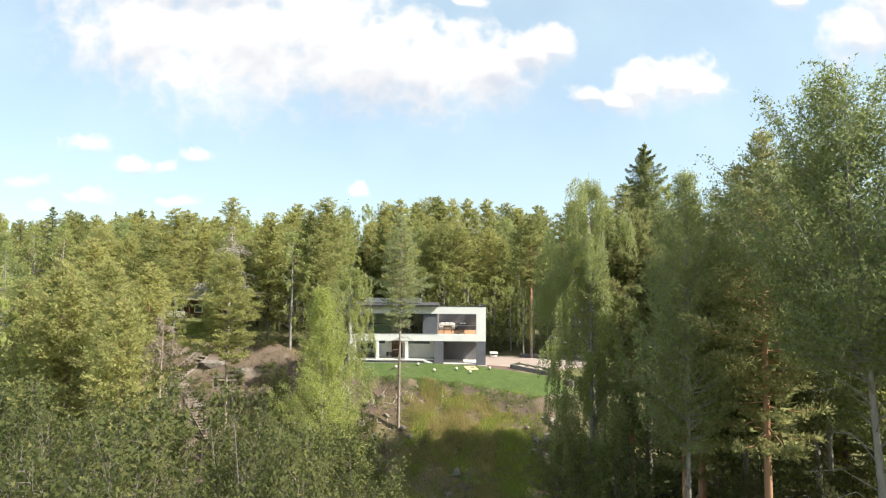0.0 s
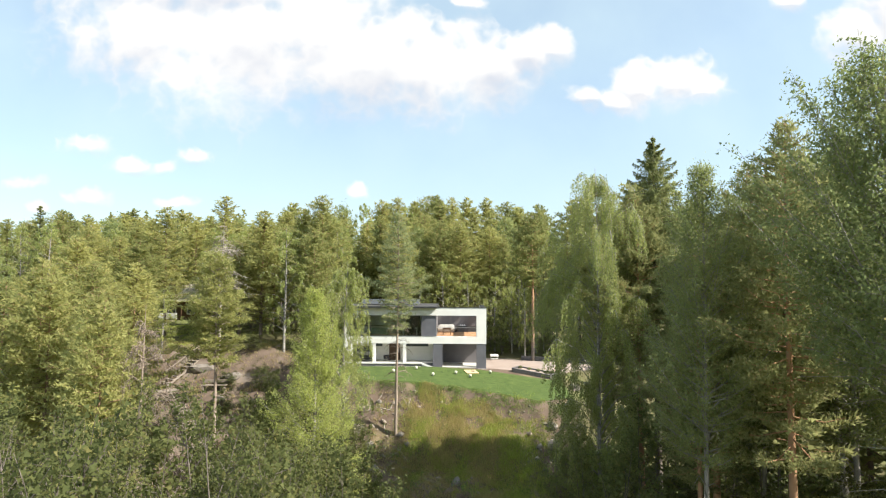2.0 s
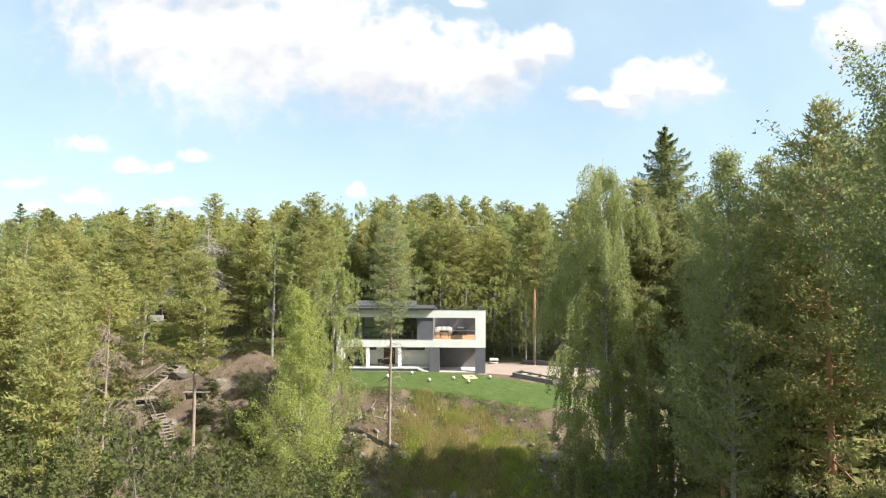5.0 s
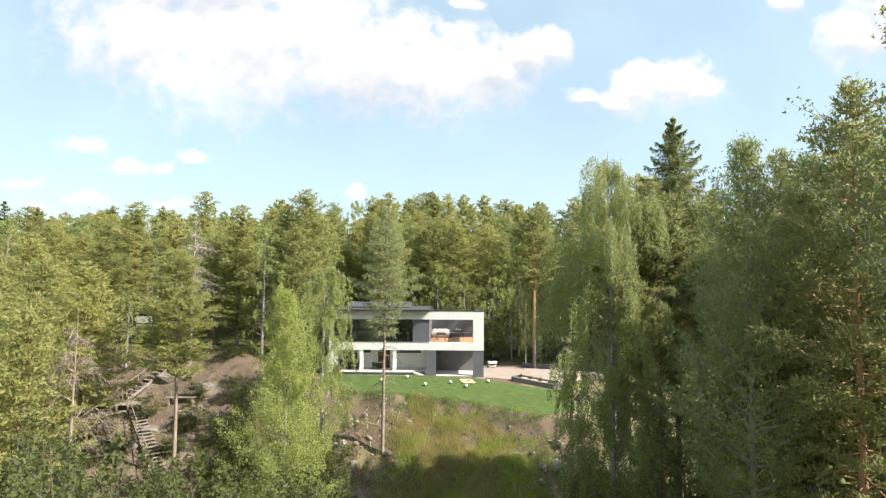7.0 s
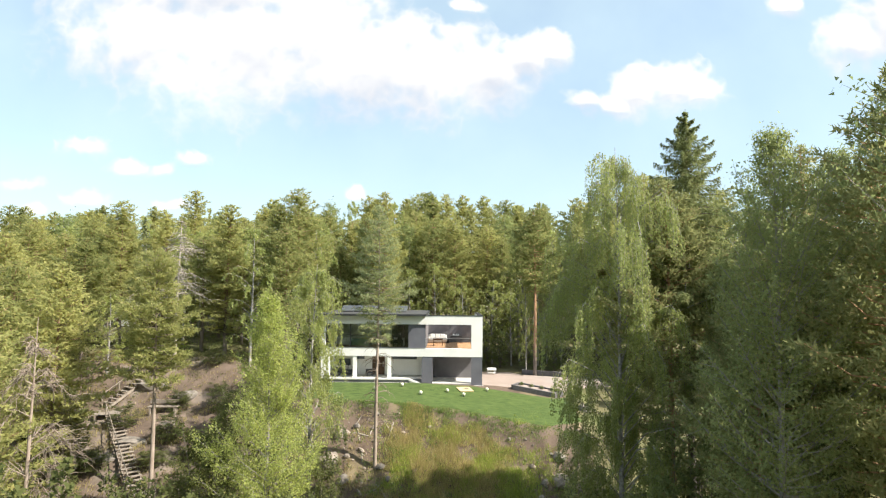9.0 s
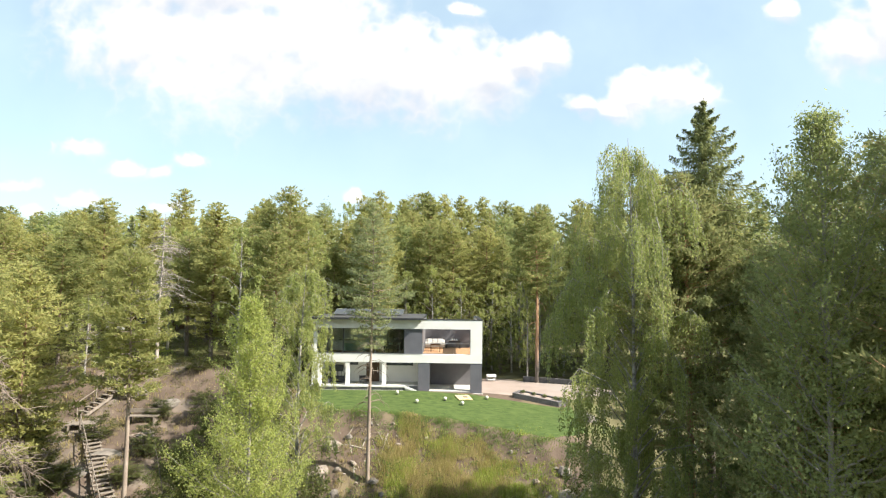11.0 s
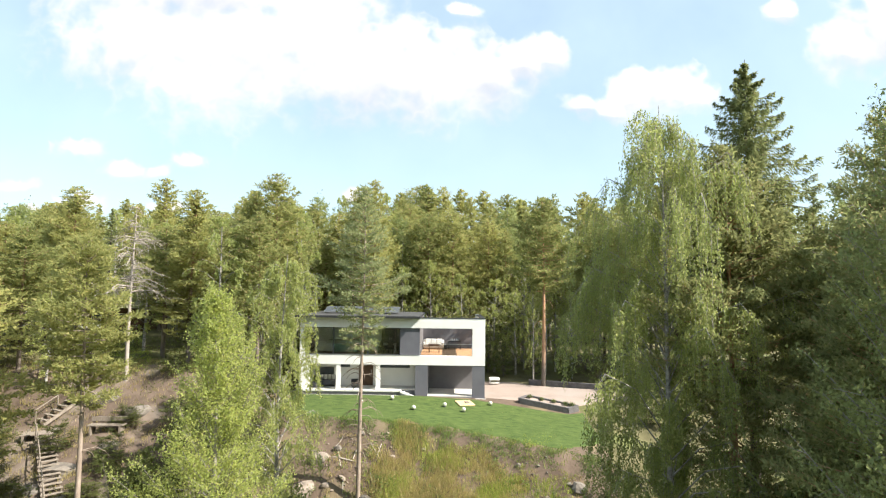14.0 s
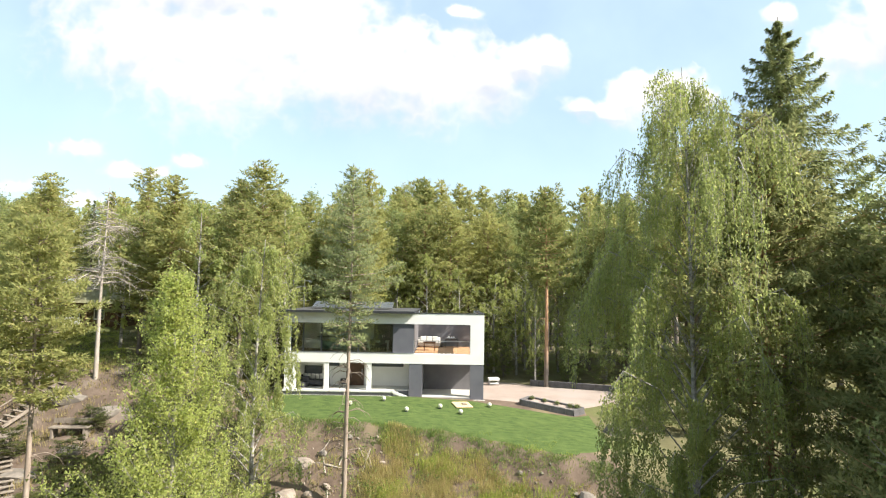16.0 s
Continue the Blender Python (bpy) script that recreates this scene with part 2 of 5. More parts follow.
M_PINEBARK = material("pine_bark", (0.10, 0.08, 0.065), (0.23, 0.19, 0.16), 3.0, 0.95, 0.02, 22, stretch=(3, 3, 0.6))


def redden(m, z0, z1, colour):
    """Orange bark on the upper part of a pine's trunk, from z0 to z1 above its foot."""
    nt = m.node_tree
    N, L = nt.nodes.new, nt.links.new
    bsdf = nt.nodes["Principled BSDF"]
    old = bsdf.inputs["Base Color"].links[0].from_socket
    tc, sep, ramp, mix = N("ShaderNodeTexCoord"), N("ShaderNodeSeparateXYZ"), N("ShaderNodeMapRange"), N("ShaderNodeMix")
    L(tc.outputs["Object"], sep.inputs[0])
    L(sep.outputs[2], ramp.inputs["Value"])
    ramp.inputs["From Min"].default_value, ramp.inputs["From Max"].default_value = z0, z1
    mix.data_type, mix.blend_type = "RGBA", "MIX"
    L(ramp.outputs[0], mix.inputs["Factor"])
    L(old, mix.inputs["A"])
    mix.inputs["B"].default_value = (*colour, 1)
    L(mix.outputs["Result"], bsdf.inputs["Base Color"])


redden(M_PINEBARK, 4.0, 10.0, (0.30, 0.19, 0.12))
M_REDBARK = material("red_pine_bark", (0.11, 0.09, 0.075), (0.24, 0.20, 0.17), 3.0, 0.95, 0.02, 22, stretch=(3, 3, 0.6))
redden(M_REDBARK, 1.5, 4.0, (0.43, 0.25, 0.15))
M_PINE = leaf_material("pine_needles", (0.235, 0.262, 0.098), (0.475, 0.46, 0.17), (0.48, 0.42, 0.18), 0.6, 0.7)
M_DARKPINE = leaf_material("dark_pine_needles", (0.20, 0.225, 0.10), (0.37, 0.37, 0.155), (0.39, 0.34, 0.165), 0.58, 0.6)
M_BLUEPINE = leaf_material("blue_green_needles", (0.19, 0.23, 0.115), (0.37, 0.40, 0.19), (0.40, 0.37, 0.2), 0.52, 0.6)
M_SPRUCE = leaf_material("spruce_needles", (0.165, 0.20, 0.095), (0.30, 0.325, 0.135), (0.31, 0.27, 0.13), 0.52, 0.6)
M_BIRCH = leaf_material("birch_leaves", (0.30, 0.35, 0.125), (0.485, 0.51, 0.185), (0.54, 0.51, 0.21), 0.62, 0.5)
M_ASPEN = leaf_material("aspen_leaves", (0.21, 0.255, 0.105), (0.35, 0.385, 0.155), (0.41, 0.41, 0.16), 0.6, 0.5)
M_YOUNGASPEN = leaf_material("young_aspen_leaves", (0.34, 0.40, 0.12), (0.55, 0.57, 0.18), (0.60, 0.57, 0.21), 0.62, 0.4)
M_ALDER = leaf_material("alder_leaves", (0.10, 0.12, 0.045), (0.175, 0.19, 0.067), (0.25, 0.23, 0.085), 0.55, 0.6)
M_SCRUB = leaf_material("scrub_leaves", (0.135, 0.165, 0.062), (0.24, 0.26, 0.09), (0.32, 0.29, 0.11), 0.55, 0.6)
M_WEED = leaf_material("weed_leaves", (0.12, 0.20, 0.06), (0.25, 0.32, 0.10), (0.36, 0.29, 0.12), 0.4, 0.1)
M_DRYGRASS = leaf_material("dry_grass", (0.33, 0.285, 0.12), (0.54, 0.46, 0.21), (0.54, 0.39, 0.22), 0.5, 0.05)
M_FRESHGRASS = leaf_material("fresh_grass", (0.23, 0.30, 0.065), (0.45, 0.51, 0.11), (0.48, 0.40, 0.14), 0.4, 0.05)


# ---------------------------------------------------------------- building helpers
def box(bm, x0, x1, y0, y1, z0, z1, bevel=0.0):
    made = bmesh.ops.create_cube(bm, size=1.0)["verts"]
    for v in made:
        v.co = Vector((x0 + (v.co.x + 0.5) * (x1 - x0), y0 + (v.co.y + 0.5) * (y1 - y0), z0 + (v.co.z + 0.5) * (z1 - z0)))
    if bevel:
        edges = list({e for v in made for e in v.link_edges})
        bmesh.ops.bevel(bm, geom=edges, offset=bevel, segments=2, affect="EDGES", profile=0.6)
    return made


def boxes(*dims, bevel=0.0):
    bm = bmesh.new()
    for d in dims:
        box(bm, *d, bevel=bevel)
    return bm


def part(name, bm, mat, parent, label="", smooth=False):
    """Links a bmesh as one mesh object under a thing or a part."""
    me = bpy.data.meshes.new(name)
    bm.to_mesh(me)
    bm.free()
    me.materials.append(mat)
    if smooth:
        me.polygons.foreach_set("use_smooth", [True] * len(me.polygons))
    ob = new(name, me)
    if parent is not None:
        ob.parent = parent
    if label:
        ob["label"] = label
    return ob


def soup(name, verts, faces, mat, parent=None, smooth=False):
    """The same from arrays of corners and faces."""
    me = bpy.data.meshes.new(name)
    me.from_pydata(np.asarray(verts).tolist(), [], [list(f) for f in faces] if isinstance(faces, list) else faces.tolist())
    me.materials.append(mat)
    if smooth:
        me.polygons.foreach_set("use_smooth", [True] * len(me.polygons))
    ob = new(name, me)
    if parent is not None:
        ob.parent = parent
    return ob


def thing(name, label, category, group="", at=(0, 0, 0), turn=0.0, kind=""):
    ob = new(name)
    ob.empty_display_size = 0.2
    ob.matrix_basis = pose(*at, 0, 0, turn)
    return tagged(ob, label, category, group, kind)


class Wood:
    """Gathers tapered limbs (tubes) into one mesh."""

    def __init__(self):
        self.v, self.f = [], []

    def limb(self, pts, radii, sides=5):
        base = len(self.v)
        pts = [np.asarray(p, float) for p in pts]
        for i, (p, r) in enumerate(zip(pts, radii)):
            d = pts[min(i + 1, len(pts) - 1)] - pts[max(i - 1, 0)]
            d = d / (np.linalg.norm(d) + 1e-9)
            a = np.cross(d, (0.31, 0.92, 0.24))
            a /= np.linalg.norm(a) + 1e-9
            b = np.cross(d, a)
            for k in range(sides):
                q = 2 * math.pi * k / sides
                self.v.append(p + r * (math.cos(q) * a + math.sin(q) * b))
        for i in range(len(pts) - 1):
            for k in range(sides):
                a0, a1 = base + i * sides + k, base + i * sides + (k + 1) % sides
                self.f.append((a0, a1, a1 + sides, a0 + sides))


class Leaves:
    """Gathers small blades: lozenges for trees seen close by, else triangles."""

    def __init__(self, rng, close=False):
        self.rng, self.close = rng, close
        self.c, self.d, self.l, self.w, self.n = [], [], [], [], []

    def add(self, centres, ways, length, width, facing=None, loose=0.42):
        n = len(centres)
        noise_n = self.rng.normal(size=(n, 3))
        self.n.append(noise_n if facing is None else facing / (np.linalg.norm(facing, axis=1, keepdims=True) + 1e-9) + noise_n * loose)
        self.c.append(centres)
        self.d.append(ways)
        self.l.append(length * self.rng.uniform(0.65, 1.3, n))
        self.w.append(width * self.rng.uniform(0.65, 1.3, n))

    def mesh(self):
        c, d = np.concatenate(self.c), np.concatenate(self.d)
        l, w = np.concatenate(self.l)[:, None], np.concatenate(self.w)[:, None]
        d = d / (np.linalg.norm(d, axis=1, keepdims=True) + 1e-9)
        s = np.cross(d, np.concatenate(self.n))
        s /= np.linalg.norm(s, axis=1, keepdims=True) + 1e-9
        if self.close:
            v = np.stack([c - d * l / 2, c + s * w / 2 - d * l * 0.08, c + d * l / 2, c - s * w / 2 - d * l * 0.08], 1)
        else:
            v = np.stack([c - d * l / 2 + s * w / 2, c - d * l / 2 - s * w / 2, c + d * l / 2], 1)
        return v.reshape(-1, 3), np.arange(v.shape[0] * v.shape[1]).reshape(v.shape[:2])


# ---------------------------------------------------------------- the lie of the land
def smooth01(t):
    t = np.clip(t, 0.0, 1.0)
    return t * t * (3 - 2 * t)


def lawn_edge(x):
    return np.interp(x, [-30, -12, -7, -4, 1, 6.5, 12, 30], [54.5, 55.5, 55.2, 54.6, 54.0, 52.4, 51.0, 49.0])


def land(x, y):
    """Height of the ground: a plateau with the house, a bank below the lawn, the foot of the slope, a stepped hillside to the west."""
    x, y = np.asarray(x, float), np.asarray(y, float)
    w = smooth01((62.6 - y) / 3.0)
    plane = 0.286 - 0.0795 * np.clip(x, -2, 14) - 0.133 * np.clip(61.3 - y, 0, 12)
    top = w * plane + (1 - w) * 0.03 + 0.05 * np.clip(y - 70, 0, 90) + 0.004 * np.clip(y - 160, 0, 2000)
    d = lawn_edge(x) - y
    bank = np.interp(d, [0, 1.5, 4, 7, 11, 16, 25], [0, -1.3, -2.6, -4.7, -5.8, -6.4, -6.8])
    middle = top + bank
    west = np.interp(y, [30, 40, 45, 51, 53.5, 57.5, 66, 76, 120, 160, 1500], [-7.6, -5.6, -3.5, -1.2, -0.7, 2.2, 3.0, 3.8, 5.5, 7, 14])
    k = smooth01((-11.5 - x) / 7.0)
    return middle * (1 - k) + west * k


def rough_land(x, y):
    """land() with the unevenness of the bank and the wood floor."""
    z = float(land(x, y))
    d = float(lawn_edge(x)) - y
    k = float(smooth01((d + 0.3) / 2.0))
    if x < -13 or y > 70:
        k = max(k, 0.7)
    if abs(x) > 150 or y > 200 or y < -150:
        return z
    p = Vector((x, y, 0))
    return z + k * (0.55 * noise.noise(p * 0.35) + 0.22 * noise.noise(p * 1.1))


# ---------------------------------------------------------------- ground
M_FLOOR = material("wood_floor", (0.075, 0.070, 0.030), (0.17, 0.15, 0.075), 0.5, 0.95, 0.03, 6, spots=(0.12, 0.135, 0.045))
M_BANK = material("bank_soil", (0.085, 0.06, 0.044), (0.175, 0.128, 0.096), 0.9, 0.95, 0.05, 9, spots=(0.19, 0.15, 0.09))
M_HILL = material("hillside_litter", (0.07, 0.05, 0.037), (0.165, 0.122, 0.094), 0.9, 0.95, 0.05, 9, spots=(0.20, 0.165, 0.135))
M_LAWN = material("lawn_grass", (0.03, 0.058, 0.012), (0.105, 0.145, 0.038), 2.2, 0.95, 0.04, 11, stretch=(0.7, 1.8, 1))


def build_ground():
    xs = np.unique(np.round(np.concatenate([np.linspace(-2600, -120, 14), np.linspace(-120, -34, 26), np.arange(-34, 18, 0.5), np.linspace(18, 110, 30), np.linspace(110, 2600, 14)]), 3))
    ys = np.unique(np.round(np.concatenate([np.linspace(-1500, -60, 10), np.linspace(-60, 34, 26), np.arange(34, 72, 0.5), np.linspace(72, 160, 40), np.linspace(160, 3200, 16)]), 3))
    nx = len(xs)
    verts = [(x, y, rough_land(x, y)) for y in ys for x in xs]
    faces, which = [], []
    for j in range(len(ys) - 1):
        for i in range(nx - 1):
            a = j * nx + i
            faces.append((a, a + 1, a + nx + 1, a + nx))
            cx, cy = (xs[i] + xs[i + 1]) / 2, (ys[j] + ys[j + 1]) / 2
            d = float(lawn_edge(cx)) - cy + 1.6 * noise.noise(Vector((cx * 0.5, cy * 0.5, 3)))
            which.append(1 if -12 < cx < 11 and -9 < d < 11 else 2 if -34 < cx <= -12 and 40 < cy < 60 else 0)
    ob = soup("ground", verts, faces, M_FLOOR, smooth=True)
    ob.data.materials.append(M_BANK)
    ob.data.materials.append(M_HILL)
    ob.data.polygons.foreach_set("material_index", which)
    tagged(ob, "sloping woodland ground with a bare soil bank", "ground", kind="structure")


def sheet(name, columns, lift, mat, label, category):
    """A thin layer on the ground, from columns of (x, y0, y1), with a turned-down rim."""
    steps = 14
    verts, faces = [], []
    for x, y0, y1 in columns:
        for k in range(steps + 1):
            y = y0 + (y1 - y0) * k / steps
            drop = 0.25 if k in (0, steps) else 0.0
            verts.append((x, y, float(land(x, y)) + lift - drop))
    n = steps + 1
    for i in range(len(columns) - 1):
        for k in range(steps):
            a = i * n + k
            faces.append((a, a + n, a + n + 1, a + 1))
    ob = soup(name, verts, faces, mat, smooth=True)
    return tagged(ob, label, category, kind="structure")


build_ground()
YARD_X = [3.0, 3.66, 6.3, 9.9, 13, 19, 24]
YARD_Y = [61.25, 61.0, 60.6, 59.9, 61.2, 62.4, 62.5]
cols = []
for i in range(92):
    x = -11.6 + i * 0.25
    y0 = float(lawn_edge(x)) + 0.45 * noise.noise(Vector((x * 0.8, 0, 0))) + 0.25 * noise.noise(Vector((x * 3.1, 5, 0)))
    if x > 7.5:
        y0 += 0.5 * (x - 7.5) ** 1.3
    y1 = 61.2 if x < 3.0 else float(np.interp(x, YARD_X, YARD_Y))
    if y1 - y0 > 0.4:
        cols.append((x, y0, y1))
sheet("lawn", cols, 0.035, M_LAWN, "short green lawn on the slope before the house", "lawn")
cols = []
for i in range(50):
    x = 3.3 + i * 0.25
    y1 = float(np.interp(x, [3, 7, 8.3, 12.7, 16, 24], [70.5, 70.0, 68.3, 66.6, 65.4, 63]))
    cols.append((x, float(np.interp(x, YARD_X, YARD_Y)) + 0.08, y1))
sheet("gravel_yard", cols, 0.045, M_GRAVEL, "pale pinkish gravel yard beside the house", "yard")


# ---------------------------------------------------------------- the house
FY, XL, XR = 61.33, -11.35, 3.64
TERR_L, OPEN_R = -1.66, 2.61


def build_house():
    h = thing("house", "modern white two-storey house with grey cladding and flat roof", "house")
    y = FY
    # white frame of the upper storey, front and the open side of the terrace
    part("upper_frame", boxes((XL, XR, y, y + 0.35, 5.56, 6.36), (XL, XR, y, y + 0.4, 2.60, 3.35), (OPEN_R, XR, y, y + 0.35, 3.35, 5.56),
                              (XL, -10.97, y, y + 0.35, 3.35, 5.56), (XR - 0.35, XR, y + 0.35, y + 7.2, 5.56, 6.36), (XR - 0.35, XR, y + 0.4, y + 7.2, 2.60, 3.35), (XR - 0.35, XR, y + 7.2, y + 9.5, 2.60, 6.36)),
         M_WHITE, h, "white rendered frame of the upper storey")
    part("coping", boxes((-1.60, XR + 0.03, y - 0.03, y + 0.38, 6.362, 6.42), (XR - 0.38, XR + 0.03, y + 0.38, y + 7.2, 6.362, 6.42)), M_FASCIA, h, "dark metal coping")
    part("side_wall", boxes((XL, XL + 0.3, y + 0.4, y + 9.5, -0.4, 3.35), (XL, XL + 0.3, y + 0.4, y + 9.5, 5.5, 6.35), (XL, XL + 0.3, y + 5.2, y + 9.5, 3.35, 5.5)), M_WHITE, h)
    # assumed side opening, unseen from outside, added to bring daylight into the upper room
    g = part("window", boxes((XL + 0.1, XL + 0.16, y + 0.4, y + 5.2, 3.35, 3.41), (XL + 0.1, XL + 0.16, y + 0.4, y + 5.2, 5.44, 5.5), (XL + 0.1, XL + 0.16, y + 2.7, y + 2.78, 3.41, 5.44)), M_FRAME, h, "assumed dark-framed side window, added for daylight")
    g = part("pane", boxes((XL + 0.12, XL + 0.14, y + 0.4, y + 5.2, 3.41, 5.44)), M_GLASS, g)
    g.visible_shadow = False
    part("back_wall", boxes((XL + 0.3, TERR_L, y + 9.2, y + 9.5, -0.2, 6.35), (TERR_L, XR, y + 9.2, y + 9.5, -0.2, 3.2)), M_WHITE, h)
    part("floor_slab", boxes((XL + 0.3, XR - 0.352, y + 0.4, y + 9.2, 2.64, 3.26)), M_WHITE, h)
    part("ceiling_slab", boxes((XL + 0.3, TERR_L - 0.2, y + 0.36, y + 9.2, 5.60, 6.34)), M_WHITE, h)
    part("parquet_floor", boxes((XL + 0.31, TERR_L - 0.2, y + 0.42, y + 9.19, 3.264, 3.30)), M_FLOORING, h, "brown parquet floor")
    part("partition_wall", boxes((XL + 0.31, TERR_L - 0.21, y + 4.6, y + 4.75, 3.30, 5.598)), M_INNER, h, "pale inner wall")
    roof = part("roof", boxes((XL - 0.25, -1.62, y - 0.75, y + 9.7, 6.40, 6.50)), M_ROOF, h, "dark flat roof with a deep overhang")
    part("fascia", boxes((XL - 0.27, -1.60, y - 0.78, y - 0.752, 6.36, 6.53), (-1.618, -1.59, y - 0.752, y + 9.7, 6.36, 6.53)), M_FASCIA, roof, "black metal fascia board")
    part("soffit", boxes((XL - 0.2, -1.66, y - 0.72, y - 0.02, 6.365, 6.398)), M_FRAME, roof)
    # solar panels in a low row
    for k in range(6):
        x0 = -10.3 + k * 1.11
        bm = boxes((x0, x0 + 1.05, -0.85, 0.85, -0.02, 0.02), bevel=0.008)
        bm.transform(Matrix.Translation((0, y + 4.6, 6.84)) @ Matrix.Rotation(radians(15), 4, "X"))
        p = part("solar_panel", bm, M_SOLAR, roof, "grey glossy solar panel")
        bm = boxes((x0, x0 + 1.05, -0.87, -0.83, -0.025, 0.035), (x0, x0 + 1.05, 0.83, 0.87, -0.025, 0.035), (x0 - 0.01, x0 + 0.03, -0.83, 0.83, -0.025, 0.035), (x0 + 1.02, x0 + 1.06, -0.83, 0.83, -0.025, 0.035))
        bm.transform(Matrix.Translation((0, y + 4.6, 6.84)) @ Matrix.Rotation(radians(15), 4, "X"))
        part("panel_frame", bm, M_STEEL, p, "pale metal panel frame")
        for xx, yy, zz in ((0.1, 3.9, 6.64), (0.9, 5.25, 6.98)):
            part("bracket", boxes((x0 + xx, x0 + xx + 0.04, y + yy, y + yy + 0.04, 6.49, zz)), M_STEEL, p)
    bm = boxes((-6.1, -5.5, y + 6.2, y + 6.8, 6.49, 7.05), (-6.16, -5.44, y + 6.14, y + 6.86, 7.05, 7.1))
    part("chimney", bm, M_FASCIA, roof, "low dark metal flue box")
    # upper glazing
    xs = [-10.97, -10.05, -8.67, -5.86, -3.24]
    for a, b in zip(xs, xs[1:]):
        w = part("window", boxes((a, b, y + 0.22, y + 0.30, 3.35, 3.41), (a, b, y + 0.22, y + 0.30, 5.50, 5.56),
                                 (a, a + 0.05, y + 0.22, y + 0.30, 3.41, 5.50), (b - 0.05, b, y + 0.22, y + 0.30, 3.41, 5.50)), M_FRAME, h, "tall dark-framed window")
        g = part("pane", boxes((a + 0.05, b - 0.05, y + 0.25, y + 0.27, 3.41, 5.50)), M_GLASS, w)
        g.visible_shadow = False
    part("window_sill", boxes((-10.95, TERR_L, y - 0.02, y + 0.2, 3.352, 3.375)), M_STEEL, h, "thin metal sill")
    # grey panel beside the terrace, its walls and deck
    part("grey_panel", boxes((-3.24, TERR_L, y + 0.12, y + 0.34, 3.36, 5.29), (-3.22, TERR_L - 0.02, y + 0.14, y + 0.34, 5.30, 5.555)), M_GREY, h, "grey facade panel")
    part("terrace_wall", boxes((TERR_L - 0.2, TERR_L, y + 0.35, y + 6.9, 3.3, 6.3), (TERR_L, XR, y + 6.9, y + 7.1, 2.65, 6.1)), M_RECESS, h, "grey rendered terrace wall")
    bm = bmesh.new()
    for k in range(45):
        box(bm, TERR_L + 0.02, XR - 0.36, y + 0.42 + k * 0.144, y + 0.42 + k * 0.144 + 0.136, 3.262, 3.30)
    part("decking", bm, M_DECK, h, "orange-brown timber decking")
    rail = part("railing", boxes((TERR_L, OPEN_R, y + 0.16, y + 0.20, 4.27, 4.31), (TERR_L, TERR_L + 0.04, y + 0.16, y + 0.20, 3.35, 4.27), (OPEN_R - 0.04, OPEN_R, y + 0.16, y + 0.20, 3.35, 4.27)), M_STEEL, h, "steel handrail with glass below")
    for a, b in ((TERR_L + 0.06, 0.46), (0.50, OPEN_R - 0.06)):
        g = part("pane", boxes((a, b, y + 0.175, y + 0.187, 3.37, 4.26)), M_CLEAR, rail)
        g.visible_shadow = False
    for dx in (0.0, 2.35):
        bm = boxes((-0.35 + dx, -0.2 + dx, y + 6.72, y + 6.898, 5.15, 5.42))
        part("wall_lamp", bm, M_FASCIA, h, "small dark wall lamp")
    # lower storey: grey block with the open recess
    part("grey_pier", boxes((-1.98, -0.98, y + 0.03, y + 3.5, -0.4, 2.598)), M_GREY, h, "grey clad pier")
    part("grey_pier", boxes((OPEN_R, XR - 0.02, y + 0.03, y + 0.45, -0.5, 2.598)), M_GREY, h, "grey clad pier")
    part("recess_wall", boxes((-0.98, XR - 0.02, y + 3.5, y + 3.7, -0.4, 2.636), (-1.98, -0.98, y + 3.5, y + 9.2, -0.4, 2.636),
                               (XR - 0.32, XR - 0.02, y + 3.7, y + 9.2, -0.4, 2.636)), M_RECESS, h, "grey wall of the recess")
    part("recess_floor", boxes((-0.98, XR - 0.02, y + 0.06, y + 3.5, -0.3, 0.18)), M_CONCRETE, h, "pale concrete floor of the recess")
    part("recess_step", boxes((-0.98, OPEN_R, y - 0.02, y + 0.056, -0.3, 0.12)), M_PLINTH, h)
    # porch behind white columns
    part("porch_wall", boxes((XL + 0.3, -1.98, y + 2.2, y + 2.4, 0.0, 2.638)), M_WHITE, h, "white porch wall")
    part("porch_floor", boxes((XL, -3.1, y - 0.45, y + 2.2, 0.50, 0.60), (-3.1, -1.98, y + 0.5, y + 2.2, 0.50, 0.60)), M_CONCRETE, h, "pale porch floor with a white edge")
    part("plinth", boxes((XL + 0.04, -3.14, y - 0.41, y + 2.2, -0.4, 0.498), (-3.138, -1.984, y + 0.505, y + 2.196, -0.4, 0.497)), M_PLINTH, h, "dark grey plinth")
    for x0, x1 in ((-8.37, -8.05), (-5.16, -4.83)):
        part("column", boxes((x0, x1, y + 0.04, y + 0.36, 0.60, 2.598)), M_WHITE, h, "square white column")
    part("column", boxes((XL, -10.54, y + 0.02, y + 0.39, 0.60, 2.598)), M_WHITE, h, "wide white corner pier")
    for k in range(4):
        part("step", boxes((-3.1 + k * 0.32, -2.78 + k * 0.32, y - 0.4, y + 0.49, -0.3, 0.46 - k * 0.14), bevel=0.01), M_CONCRETE, h, "pale concrete step")
    bm = boxes((-3.14, -1.50, y - 0.56, y - 0.45, -0.10, 0.08))
    for v in bm.verts:
        v.co.z += 0.60 * (1 - (v.co.x + 3.14) / 1.64)
    part("stair_curb", bm, M_WHITE, h, "sloping white stair curb")
    part("porch_edge", boxes((XL, -3.142, y - 0.50, y - 0.452, 0.55, 0.66)), M_WHITE, h, "white edge of the porch floor")
